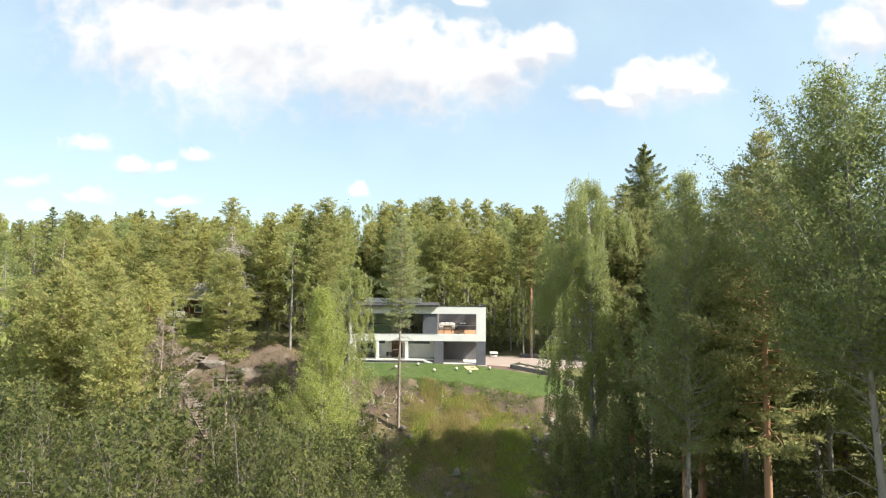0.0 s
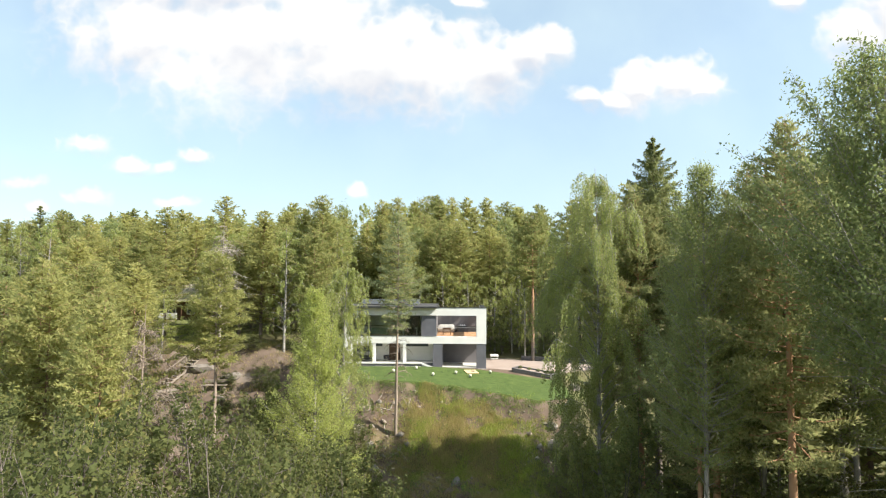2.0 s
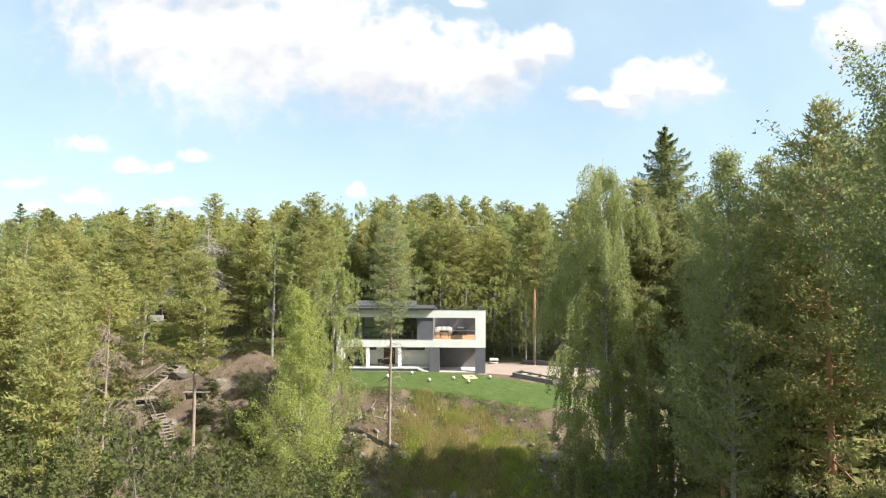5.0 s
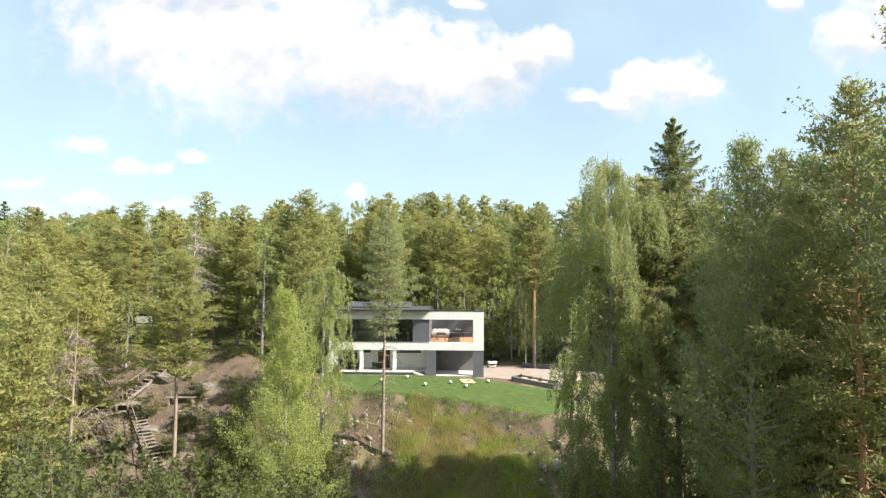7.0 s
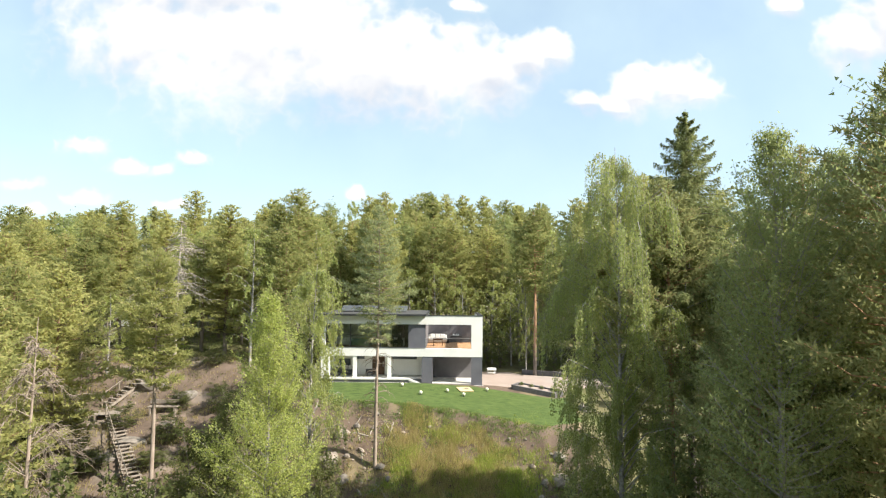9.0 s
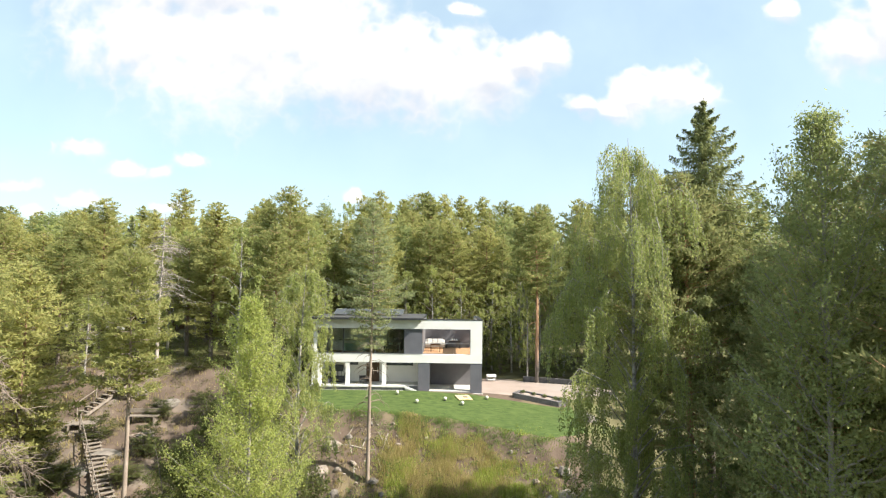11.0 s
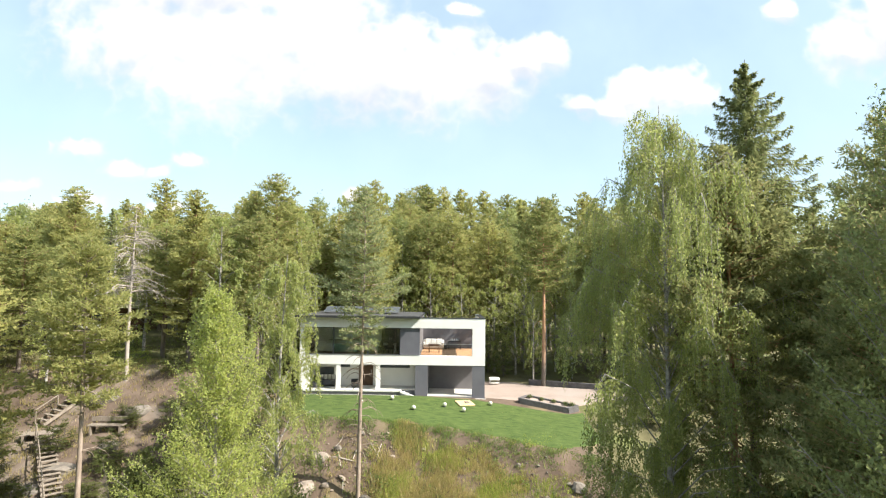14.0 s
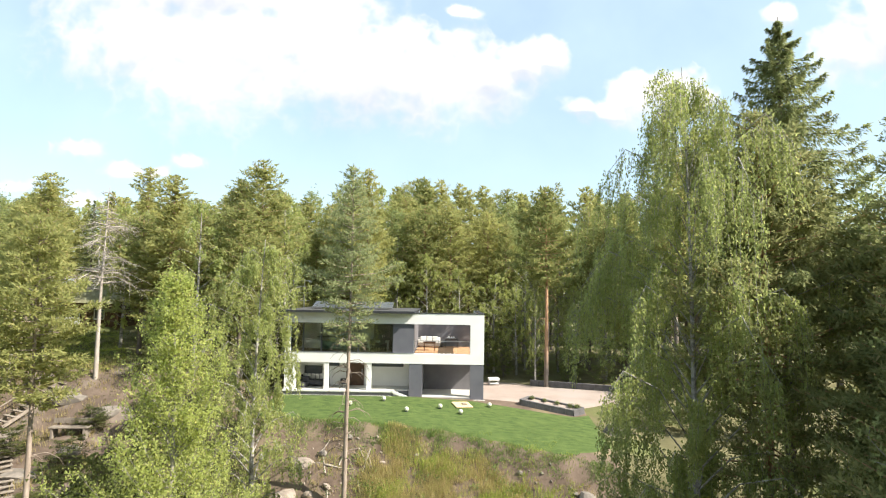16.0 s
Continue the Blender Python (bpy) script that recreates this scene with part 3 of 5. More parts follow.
    part("paving_edge", boxes((XL, -3.2, y - 0.68, y - 0.46, 0.0, float(land(-8, FY - 0.6)) + 0.03)), M_CONCRETE, h, "pale paving strip")
    part("paving_edge", boxes((-1.7, XR + 0.1, y - 0.22, y - 0.03, -0.5, 0.03)), M_CONCRETE, h, "pale paving strip")
    # porch window, door and high slots
    w = part("window", boxes((-10.35, -8.95, y + 2.14, y + 2.198, 0.85, 0.93), (-10.35, -8.95, y + 2.14, y + 2.198, 2.0, 2.08), (-10.35, -10.27, y + 2.14, y + 2.198, 0.93, 2.0),
                             (-9.03, -8.95, y + 2.14, y + 2.198, 0.93, 2.0)), M_FRAME, h, "dark-framed porch window")
    part("pane", boxes((-10.27, -9.03, y + 2.17, y + 2.196, 0.93, 2.0)), M_SOLAR, w, "dark reflecting pane")
    d = part("door", boxes((-6.84, -5.65, y + 2.13, y + 2.198, 0.60, 2.45)), M_DARKWOOD, h, "dark brown front door")
    part("door_handle", boxes((-5.82, -5.78, y + 2.08, y + 2.128, 1.4, 1.9), bevel=0.01), M_STEEL, d)
    for x0, x1 in ((-8.49, -7.6), (-5.05, -2.55)):
        w = part("window", boxes((x0, x1, y + 2.15, y + 2.198, 2.08, 2.42)), M_FRAME, h, "narrow dark slot window")
        part("pane", boxes((x0 + 0.05, x1 - 0.05, y + 2.14, y + 2.149, 2.13, 2.37)), M_SOLAR, w)
    return h


build_house()


# ---------------------------------------------------------------- furniture and garden things
def sofa(label, fabric, at, turn, width, cushions, frame_mat, group=""):
    s = thing("sofa", label, "sofa", group, at, turn)
    part("base", boxes((-width / 2, width / 2, -0.42, 0.42, 0.16, 0.38), bevel=0.02), frame_mat, s)
    for k, (x0, x1) in enumerate(((-width / 2, -width / 2 + 0.16), (width / 2 - 0.16, width / 2))):
        part("armrest", boxes((x0, x1, -0.42, 0.30, 0.38, 0.62), bevel=0.04), fabric, s)
    part("backrest", boxes((-width / 2, width / 2, 0.30, 0.44, 0.38, 0.82), bevel=0.04), fabric, s)
    w = (width - 0.34) / cushions
    for k in range(cushions):
        x0 = -width / 2 + 0.17 + k * w
        part("seat_cushion", boxes((x0 + 0.01, x0 + w - 0.01, -0.42, 0.28, 0.38, 0.52), bevel=0.05), fabric, s)
        part("back_cushion", boxes((x0 + 0.02, x0 + w - 0.02, 0.12, 0.29, 0.52, 0.92), bevel=0.06), M_FABRIC, s, "pale cushion")
    for x in (-width / 2 + 0.08, width / 2 - 0.08):
        for yy in (-0.36, 0.36):
            part("leg", boxes((x - 0.03, x + 0.03, yy - 0.03, yy + 0.03, 0.0, 0.16)), M_FRAME, s)
    return s


def table(name, label, at, turn, lx, ly, hz, mat, thick=0.05):
    t = thing(name, label, "table", "", at, turn)
    part("tabletop", boxes((-lx / 2, lx / 2, -ly / 2, ly / 2, hz - thick, hz), bevel=0.01), mat, t)
    part("apron", boxes((-lx / 2 + 0.08, lx / 2 - 0.08, -ly / 2 + 0.08, ly / 2 - 0.08, hz - thick - 0.08, hz - thick)), mat, t)
    for x in (-1, 1):
        for yy in (-1, 1):
            cx, cy = x * (lx / 2 - 0.08), yy * (ly / 2 - 0.08)
            part("leg", boxes((cx - 0.035, cx + 0.035, cy - 0.035, cy + 0.035, 0, hz - thick)), mat, t)
    return t


def chair(label, at, turn, mat):
    c = thing("chair", label, "chair", "chairs round the dining table", at, turn)
    part("seat", boxes((-0.22, 0.22, -0.22, 0.22, 0.43, 0.47), bevel=0.015), mat, c)
    part("backrest", boxes((-0.21, 0.21, 0.18, 0.22, 0.55, 0.92), bevel=0.015), mat, c)
    for x in (-0.19, 0.19):
        part("back_post", boxes((x - 0.018, x + 0.018, 0.19, 0.225, 0.47, 0.56)), mat, c)
        for yy in (-0.19, 0.19):
            part("leg", boxes((x - 0.018, x + 0.018, yy - 0.018, yy + 0.018, 0, 0.43)), mat, c)
    return c


DECK_Z, FLOOR_Z, PORCH_Z = 3.30, 3.30, 0.60
sofa("pale outdoor sofa with cushions on the terrace", M_FABRIC, (-0.66, FY + 5.9, DECK_Z), 0, 1.9, 3, M_OLDWOOD)
table("patio_table", "low brown wooden table on the terrace", (-0.55, FY + 3.2, DECK_Z), 0, 1.0, 0.7, 0.72, M_DARKWOOD, 0.07)
table("side_table", "dark metal table on the terrace", (1.25, FY + 6.1, DECK_Z), 0, 1.2, 0.6, 0.78, M_FRAME)
t = thing("tray", "white tray with crockery on the dark table", "tray", "", (1.25, FY + 6.1, DECK_Z + 0.78))
part("plate", boxes((-0.35, 0.35, -0.2, 0.2, 0.0, 0.03), bevel=0.01), M_WHITE, t)
for x in (-0.22, 0.0, 0.2):
    part("cup", boxes((x - 0.05, x + 0.05, -0.05, 0.05, 0.03, 0.15), bevel=0.02), M_WHITE, t)
t = thing("flower_pot", "small dark pot on the terrace deck", "pot", "", (0.42, FY + 6.1, DECK_Z))
bm = bmesh.new()
bmesh.ops.create_cone(bm, cap_ends=True, segments=14, radius1=0.14, radius2=0.2, depth=0.36, matrix=Matrix.Translation((0, 0, 0.18)))
part("pot", bm, M_FASCIA, t)

sofa("white sofa behind the large window", M_FABRIC, (-9.6, FY + 2.2, FLOOR_Z), 160, 1.9, 2, M_FABRIC)
sofa("pale green sofa behind the large window", M_TEAL, (-7.9, FY + 1.6, FLOOR_Z), 180, 2.0, 2, M_TEAL)
table("dining_table", "pale dining table in the room upstairs", (-4.6, FY + 2.8, FLOOR_Z), 0, 1.6, 0.9, 0.75, M_INNER)
for x, dy, a in ((-5.0, 0.75, 0), (-4.2, 0.75, 0), (-5.0, -0.75, 180), (-4.2, -0.75, 180), (-5.75, 0, 90), (-3.5, 0.05, 270)):
    chair("dark dining chair in the room upstairs", (x, FY + 2.8 + dy, FLOOR_Z), a, M_DARKFAB)
t = thing("cabinet", "tall dark cabinet against the inner wall", "cabinet", "", (-4.4, FY + 4.3, FLOOR_Z))
part("body", boxes((-0.8, 0.8, -0.2, 0.28, 0.08, 2.0), bevel=0.01), M_DARKFAB, t)
for k in range(2):
    d = part("door", boxes((-0.79 + k * 0.8, -0.02 + k * 0.8, -0.225, -0.202, 0.1, 1.98)), M_FRAME, t)
    part("handle", boxes((-0.1 + k * 0.14, -0.07 + k * 0.14, -0.25, -0.226, 0.9, 1.1)), M_STEEL, d)
t = thing("pendant_lamp", "dark pendant lamp over the dining table", "lamp", "", (-4.6, FY + 2.8, 5.6))
bm = bmesh.new()
bmesh.ops.create_cone(bm, cap_ends=False, segments=18, radius1=0.24, radius2=0.06, depth=0.22, matrix=Matrix.Translation((0, 0, -0.85)))
part("shade", bm, M_FASCIA, t)
part("cord", boxes((-0.008, 0.008, -0.008, 0.008, -0.75, 0.0)), M_FASCIA, t)
t = thing("kitchen_counter", "white counter along the inner wall", "counter", "", (-8.2, FY + 4.25, FLOOR_Z))
part("body", boxes((-1.6, 1.6, -0.3, 0.3, 0.0, 0.86)), M_INNER, t)
part("worktop", boxes((-1.63, 1.63, -0.33, 0.32, 0.86, 0.90), bevel=0.008), M_FASCIA, t)

s = sofa("porch sofa with pale striped cushions", M_DARKFAB, (-9.55, FY + 1.55, PORCH_Z), 0, 2.0, 5, M_DARKFAB)
t = thing("armchair", "dark padded armchair on the porch", "armchair", "", (-10.15, FY + 0.9, PORCH_Z), -30)
part("seat", boxes((-0.35, 0.35, -0.35, 0.35, 0.05, 0.42), bevel=0.06), M_DARKFAB, t)
part("backrest", boxes((-0.35, 0.35, 0.22, 0.4, 0.42, 0.8), bevel=0.06), M_DARKFAB, t)
t = thing("lounge_chair", "low dark chair on the porch by the wall", "chair", "", (-7.0, FY + 1.4, PORCH_Z), 20)
part("seat", boxes((-0.3, 0.3, -0.3, 0.3, 0.25, 0.32), bevel=0.02), M_DARKFAB, t)
part("backrest", boxes((-0.3, 0.3, 0.26, 0.32, 0.32, 0.6), bevel=0.02), M_DARKFAB, t)
for x in (-0.26, 0.26):
    for yy in (-0.26, 0.26):
        part("leg", boxes((x - 0.02, x + 0.02, yy - 0.02, yy + 0.02, 0, 0.25)), M_FRAME, t)


def garden_globe():
    t = thing("garden_lamp", "round white garden lamp on the lawn", "lamp", "globe lamps on the lawn")
    bm = bmesh.new()
    bmesh.ops.create_icosphere(bm, subdivisions=3, radius=0.155, matrix=Matrix.Translation((0, 0, 0.185)))
    part("globe", bm, M_LAMPGLOBE, t, smooth=True)
    bm = bmesh.new()
    bmesh.ops.create_cone(bm, cap_ends=True, segments=16, radius1=0.09, radius2=0.08, depth=0.06, matrix=Matrix.Translation((0, 0, 0.03)))
    part("base", bm, M_FASCIA, t)
    return t


g = garden_globe()
spots = [(-3.6, 59.3), (-1.83, 57.2), (0.43, 58.45), (1.84, 57.75), (3.96, 59.75), (-5.82, 58.2)]
for k, (x, y) in enumerate(spots):
    m = pose(x, y, float(land(x, y)) + 0.03, 0, 0, 40 * k)
    if k:
        copy_thing(g, m)
    else:
        g.matrix_basis = m

# pale timber frame lying on the lawn
t = thing("timber_platform", "pale yellow timber frame lying on the lawn", "platform", "", (2.0, 59.55, float(land(2.0, 59.55)) + 0.05), -28)
t.matrix_basis = Matrix.Translation((2.0, 59.55, float(land(2.0, 59.55)) + 0.09)) @ Vector((0, 0, 1)).rotation_difference(Vector((0.0795, -0.133, 1.0))).to_matrix().to_4x4() @ Matrix.Rotation(radians(-71), 4, "Z")
for k in range(7):
    part("plank", boxes((-0.58, 0.58, -0.62 + k * 0.18, -0.46 + k * 0.18, 0.0, 0.03), bevel=0.006), M_NEWWOOD, t)
for x in (-0.5, 0.0, 0.5):
    part("joist", boxes((x - 0.04, x + 0.04, -0.62, 0.62, -0.07, -0.002)), M_NEWWOOD, t)
part("wooden_block", boxes((-0.2, 0.12, 0.0, 0.32, 0.032, 0.10), bevel=0.01), M_OLDWOOD, t)


def block_run(name, label, pts, height, mat, group=""):
    """A low wall of blocks along a line of corners, each block a part, with a coping."""
    w = thing(name, label, "wall", group)
    for (xa, ya), (xb, yb) in zip(pts, pts[1:]):
        length = math.hypot(xb - xa, yb - ya)
        n = max(1, round(length / 0.55))
        ang = math.degrees(math.atan2(yb - ya, xb - xa))
        for k in range(n):
            s = (k + 0.5) / n
            cx, cy = xa + (xb - xa) * s, ya + (yb - ya) * s
            z0, z1 = float(land(xa, ya)), float(land(xb, yb))
            z, tilt = z0 + (z1 - z0) * s, -math.degrees(math.atan2(z1 - z0, length))
            rows = 2
            for r in range(rows):
                bm = boxes((-length / n / 2 + 0.006, length / n / 2 - 0.006, -0.12, 0.12, r * height / rows + 0.004 - (0.2 if r == 0 else 0), (r + 1) * height / rows), bevel=0.01)
                bm.transform(pose(cx, cy, z, 0, 0, ang) @ Matrix.Rotation(radians(tilt), 4, "Y"))
                part("block", bm, mat, w)
    return w


BED = [(6.35, 60.75), (9.95, 59.75), (10.85, 60.3), (7.1, 61.45), (6.35, 60.75)]
block_run("planter_wall", "low grey block edging of a planting bed in the yard", BED, 0.42, M_BLOCK)
bm = bmesh.new()
bm.faces.new([bm.verts.new((x, y, float(land(x, y)) + 0.31)) for x, y in BED[:4]])
made = bmesh.ops.extrude_face_region(bm, geom=bm.faces[:])["geom"]
for v in made:
    if isinstance(v, bmesh.types.BMVert):
        v.co.z -= 0.4
tagged(part("planting_soil", bm, M_GRAVEL, None), "pale dry soil filling the block planting bed", "soil")
block_run("retaining_wall", "grey block retaining wall at the edge of the wood", [(8.3, 68.6), (8.3, 68.3), (12.7, 66.6), (16, 65.3), (22, 63)], 0.5, M_BLOCK)
random.seed(5)


def stone_mesh(name, mat, seed, size, parent=None):
    bm = bmesh.new()
    bmesh.ops.create_icosphere(bm, subdivisions=2, radius=1.0)
    off = Vector((seed * 7.3, seed * 3.1, 0))
    for v in bm.verts:
        v.co *= 1 + 0.45 * noise.noise(v.co * 0.9 + off) + 0.18 * noise.noise(v.co * 2.3 + off)
        v.co.x, v.co.y, v.co.z = v.co.x * size[0], v.co.y * size[1], v.co.z * size[2]
    return part(name, bm, mat, parent)


stones = [tagged(stone_mesh("stone", m, k + 1, s), "rough pale granite stone lying on the bank", "stone", "stones on the bank")
          for k, (m, s) in enumerate(((M_ROCK, (0.3, 0.24, 0.2)), (M_PALEROCK, (0.28, 0.22, 0.2)), (M_PALEROCK, (0.2, 0.3, 0.17))))]
places = [(-4.3, 50.2, 1.3), (-5.2, 52.9, .7), (-5.9, 51.4, 1.1), (-6.6, 53.4, .8), (-3.4, 53.9, .7), (-2.9, 52.6, .6), (-5.1, 54.0, .6), (-6.9, 51.0, 1.4), (-7.4, 52.5, .9),
          (-3.7, 49.2, .8), (-2.1, 47.6, .9), (-1.0, 46.4, 1.0), (0.4, 45.2, 1.3), (1.6, 46.0, .8), (2.0, 44.2, .7), (-0.2, 43.0, .9), (3.2, 43.6, .8), (6.6, 49.8, 1.2), (7.3, 48.6, .9),
          (7.9, 47.2, .8), (6.9, 47.6, .9), (8.6, 50.0, 1.3), (-4.6, 47.2, 1.2), (-5.6, 48.6, 1.0), (-6.2, 47.0, 1.2), (0.9, 52.3, .6), (-0.9, 53.1, .6), (12.0, 57.0, 1.5), (-5.5, 50.4, .6), (-4.9, 51.8, .5)]
for k, (x, y, s) in enumerate(places):
    m = pose(x, y, rough_land(x, y) + 0.04, 20 * (k % 5), 15 * (k % 3), 53 * k) @ Matrix.Scale(s, 4)
    if k < 3:
        stones[k].matrix_basis = m
    else:
        copy_thing(stones[k % 3], m)
rs = random.Random(8)
for k in range(70):
    x, y = (rs.uniform(-7.5, -2.8), rs.uniform(47, 54.2)) if k % 3 else (rs.uniform(4.8, 8.6), rs.uniform(46.5, 52))
    copy_thing(stones[k % 3], pose(x, y, rough_land(x, y) + 0.02, 20 * (k % 5), 15 * (k % 3), 53 * k) @ Matrix.Scale(rs.uniform(0.15, 0.5), 4))

# weathered outcrop in the bank
for k, (x, y, sx, sy, sz) in enumerate(((-7.6, 52.8, .7, .5, .5), (-8.3, 51.0, 1.0, .7, .6), (-6.9, 49.8, .5, .4, .4), (8.4, 48.6, .9, .6, .45), (-22.0, 49.0, 1.2, .8, .4), (-23.6, 55.4, 1.3, .6, .5), (-20.6, 54.4, 1.1, .6, .45), (-20.2, 50.6, .9, .6, .4), (-22.4, 47.2, .8, .6, .35))):
    o = stone_mesh("boulder", M_PALEROCK if k in (0, 1, 3) else M_ROCK, 20 + k, (sx, sy, sz))
    tagged(o, "weathered granite boulder set in the bank", "boulder", "boulders in the bank")
    o.matrix_basis = pose(x, y, rough_land(x, y) - 0.1, 0, 0, 40 * k)


# timber stairs on the hillside to the west
def timber_stairs(label, low, high, n, width):
    s = thing("timber_stairs", label, "stairs", "timber stairs on the hillside")
    a, b = Vector(low), Vector(high)
    side = Vector((b.y - a.y, a.x - b.x, 0)).normalized() * width / 2
    ang = math.degrees(math.atan2(b.y - a.y, b.x - a.x))
    for k in range(n):
        p = a.lerp(b, (k + 0.5) / n)
        bm = boxes((-0.12, 0.12, -width / 2, width / 2, -0.03, 0.025), bevel=0.008)
        bm.transform(pose(p.x, p.y, p.z + 0.22, 0, 0, ang))
        part("tread", bm, M_OLDWOOD, s)
    for sgn in (-1, 1):
        bm = bmesh.new()
        ends = []
        for p in (a, b):
            for dz in (-0.1, 0.14):
                for dw in (-0.03, 0.03):
                    q = p + side * sgn * 0.86 + side.normalized() * dw
                    ends.append(bm.verts.new((q.x, q.y, q.z + dz)))
        for f in ((0, 1, 3, 2), (4, 6, 7, 5), (0, 4, 5, 1), (2, 3, 7, 6), (0, 2, 6, 4), (1, 5, 7, 3)):
            bm.faces.new([ends[i] for i in f])
        part("stringer", bm, M_OLDWOOD, s)
    w = Wood()
    up = Vector((0, 0, 0.95))
    w.limb([tuple(p + up - side * 0.86) for p in (a, b)], [0.035, 0.035], 6)
    soup("handrail", w.v, w.f, M_OLDWOOD, s)["label"] = "pale grey timber handrail"
    for q in (a, a.lerp(b, 0.33), a.lerp(b, 0.66), b):
        c = q - side * 0.86
        part("baluster", boxes((c.x - 0.03, c.x + 0.03, c.y - 0.03, c.y + 0.03, c.z + 0.1, c.z + 0.96)), M_OLDWOOD, s)
        for q in (a, a.lerp(b, 0.5), b):
            c = q + side * sgn * 0.86
            part("post", boxes((c.x - 0.05, c.x + 0.05, c.y - 0.05, c.y + 0.05, rough_land(c.x, c.y) - 0.3, c.z + 0.05)), M_OLDWOOD, s)
    return s


timber_stairs("grey weathered timber stairs down the slope", (-18.2, 43.4, -4.0), (-24.6, 51.2, -0.9), 22, 1.05)
timber_stairs("grey weathered timber stairs up the rocky slope", (-26.4, 53.2, -0.6), (-24.6, 57.0, 1.7), 10, 1.05)
t = thing("landing", "weathered timber landing between the stairs", "platform", "", (-25.5, 52.1, -0.75), 20)
for k in range(8):
    part("plank", boxes((-0.9 + k * 0.23, -0.69 + k * 0.23, -0.9, 0.9, -0.02, 0.03)), M_OLDWOOD, t)
for x in (-0.7, 0.7):
    part("bearer", boxes((x - 0.06, x + 0.06, -0.9, 0.9, -0.6, -0.02)), M_OLDWOOD, t)
t = thing("plank_bench", "weathered plank bench on the slope", "bench", "", (-21.3, 52.2, rough_land(-21.3, 52.2)), 6)
for k in range(3):
    part("plank", boxes((-1.1, 1.1, -0.3 + k * 0.21, -0.12 + k * 0.21, 0.42, 0.48)), M_OLDWOOD, t)
part("backrest", boxes((-1.1, 1.1, 0.33, 0.38, 0.62, 0.9)), M_OLDWOOD, t)
for x in (-0.9, 0.9):
    part("leg", boxes((x - 0.06, x + 0.06, -0.28, 0.36, -0.3, 0.42)), M_OLDWOOD, t)

# white cart at the far side of the yard
t = thing("garden_cart", "small white garden cart on the gravel", "cart", "", (4.95, 68.0, float(land(4.95, 68.0)) + 0.05), 8)
part("tray", boxes((-0.45, 0.45, -0.3, 0.3, 0.42, 0.62), bevel=0.02), M_WHITE, t)
part("shelf", boxes((-0.4, 0.4, -0.27, 0.27, 0.12, 0.17), bevel=0.01), M_WHITE, t)
for x in (-0.4, 0.4):
    for yy in (-0.25, 0.25):
        part("leg", boxes((x - 0.025, x + 0.025, yy - 0.025, yy + 0.025, 0.0, 0.42)), M_STEEL, t)

# aerial mast behind the house
t = thing("aerial_mast", "grey steel mast with television aerials", "mast", "", (-12.2, 70.0, rough_land(-12.2, 70.0) - 0.3))
part("pole", boxes((-0.04, 0.04, -0.04, 0.04, 0.0, 9.2)), M_STEEL, t)
part("pole", boxes((-1.04, -0.97, -0.03, 0.03, 0.0, 9.0)), M_STEEL, t)
for z in (7.2, 7.9, 8.5, 9.0):
    part("crossbar", boxes((-1.3, 0.5, -0.025, 0.025, z, z + 0.06)), M_STEEL, t)

# brown cabin in the wood
M_CABINROOF = material("mossy_roof", (0.30, 0.29, 0.17), (0.48, 0.46, 0.30), 1.4, 0.9, 0.01, 20)


def cabin():
    x, y = -36.0, 77.0
    z = rough_land(x, y) - 0.2
    c = thing("cabin", "small brown timber cabin among the trees", "cabin", "", (x, y, z), -8)
    part("wall", boxes((-3.2, 3.2, 0, 5, 0, 3.0)), M_DARKWOOD, c)
    bm = bmesh.new()
    v = [bm.verts.new(p) for p in ((-3.9, -0.9, 2.8), (3.9, -0.9, 2.8), (3.9, 2.5, 4.6), (-3.9, 2.5, 4.6), (-3.9, 5.6, 2.8), (3.9, 5.6, 2.8))]
    bm.faces.new(v[:4])
    bm.faces.new((v[3], v[2], v[5], v[4]))
    bmesh.ops.solidify(bm, geom=bm.faces[:], thickness=0.16)
    part("roof", bm, M_CABINROOF, c, "pale mossy roof")
    part("porch_rail", boxes((-3.2, -0.5, -0.85, -0.8, 0.5, 1.3)), M_INNER, c, "pale porch panel")
    for k in range(2):
        w = part("window", boxes((-2.4 + 2.8 * k, -1.2 + 2.8 * k, -0.04, -0.003, 1.1, 2.2)), M_WHITE, c, "white-framed window")
        part("pane", boxes((-2.3 + 2.8 * k, -1.3 + 2.8 * k, -0.05, -0.041, 1.2, 2.1)), M_SOLAR, w)
    for xx in (-3.6, 0.0, 3.6):
        part("post", boxes((xx - 0.07, xx + 0.07, -0.75, -0.61, 0, 2.85)), M_DARKWOOD, c)


cabin()


# ---------------------------------------------------------------- trees
def trunk_line(rng, h, wobble, lean=(0, 0)):
    n = 9
    ph = rng.uniform(0, 6.3, 2)
    pts = []
    for k in range(n + 1):
        t = k / n
        pts.append(np.array([lean[0] * t + wobble * math.sin(3.1 * t + ph[0]) * t, lean[1] * t + wobble * math.sin(2.7 * t + ph[1]) * t, h * t - 0.4 * (k == 0)]))
    return pts


def on_trunk(pts, t):
    k = min(max(t, 0) * (len(pts) - 1), len(pts) - 1.001)
    i = int(k)
    return pts[i] + (pts[i + 1] - pts[i]) * (k - i)


def finish_tree(name, label, category, wood, leaves, bark, leaf, group=""):
    t = thing(name, label, category, group)
    soup("trunk", wood.v, wood.f, bark, t, smooth=True)
    if leaves is not None:
        v, f = leaves.mesh()
        soup("crown", v, f, leaf, t)
    return t


def along(pts, s, keys):
    return np.array([np.interp(s, keys, [p[j] for p in pts]) for j in range(3)])


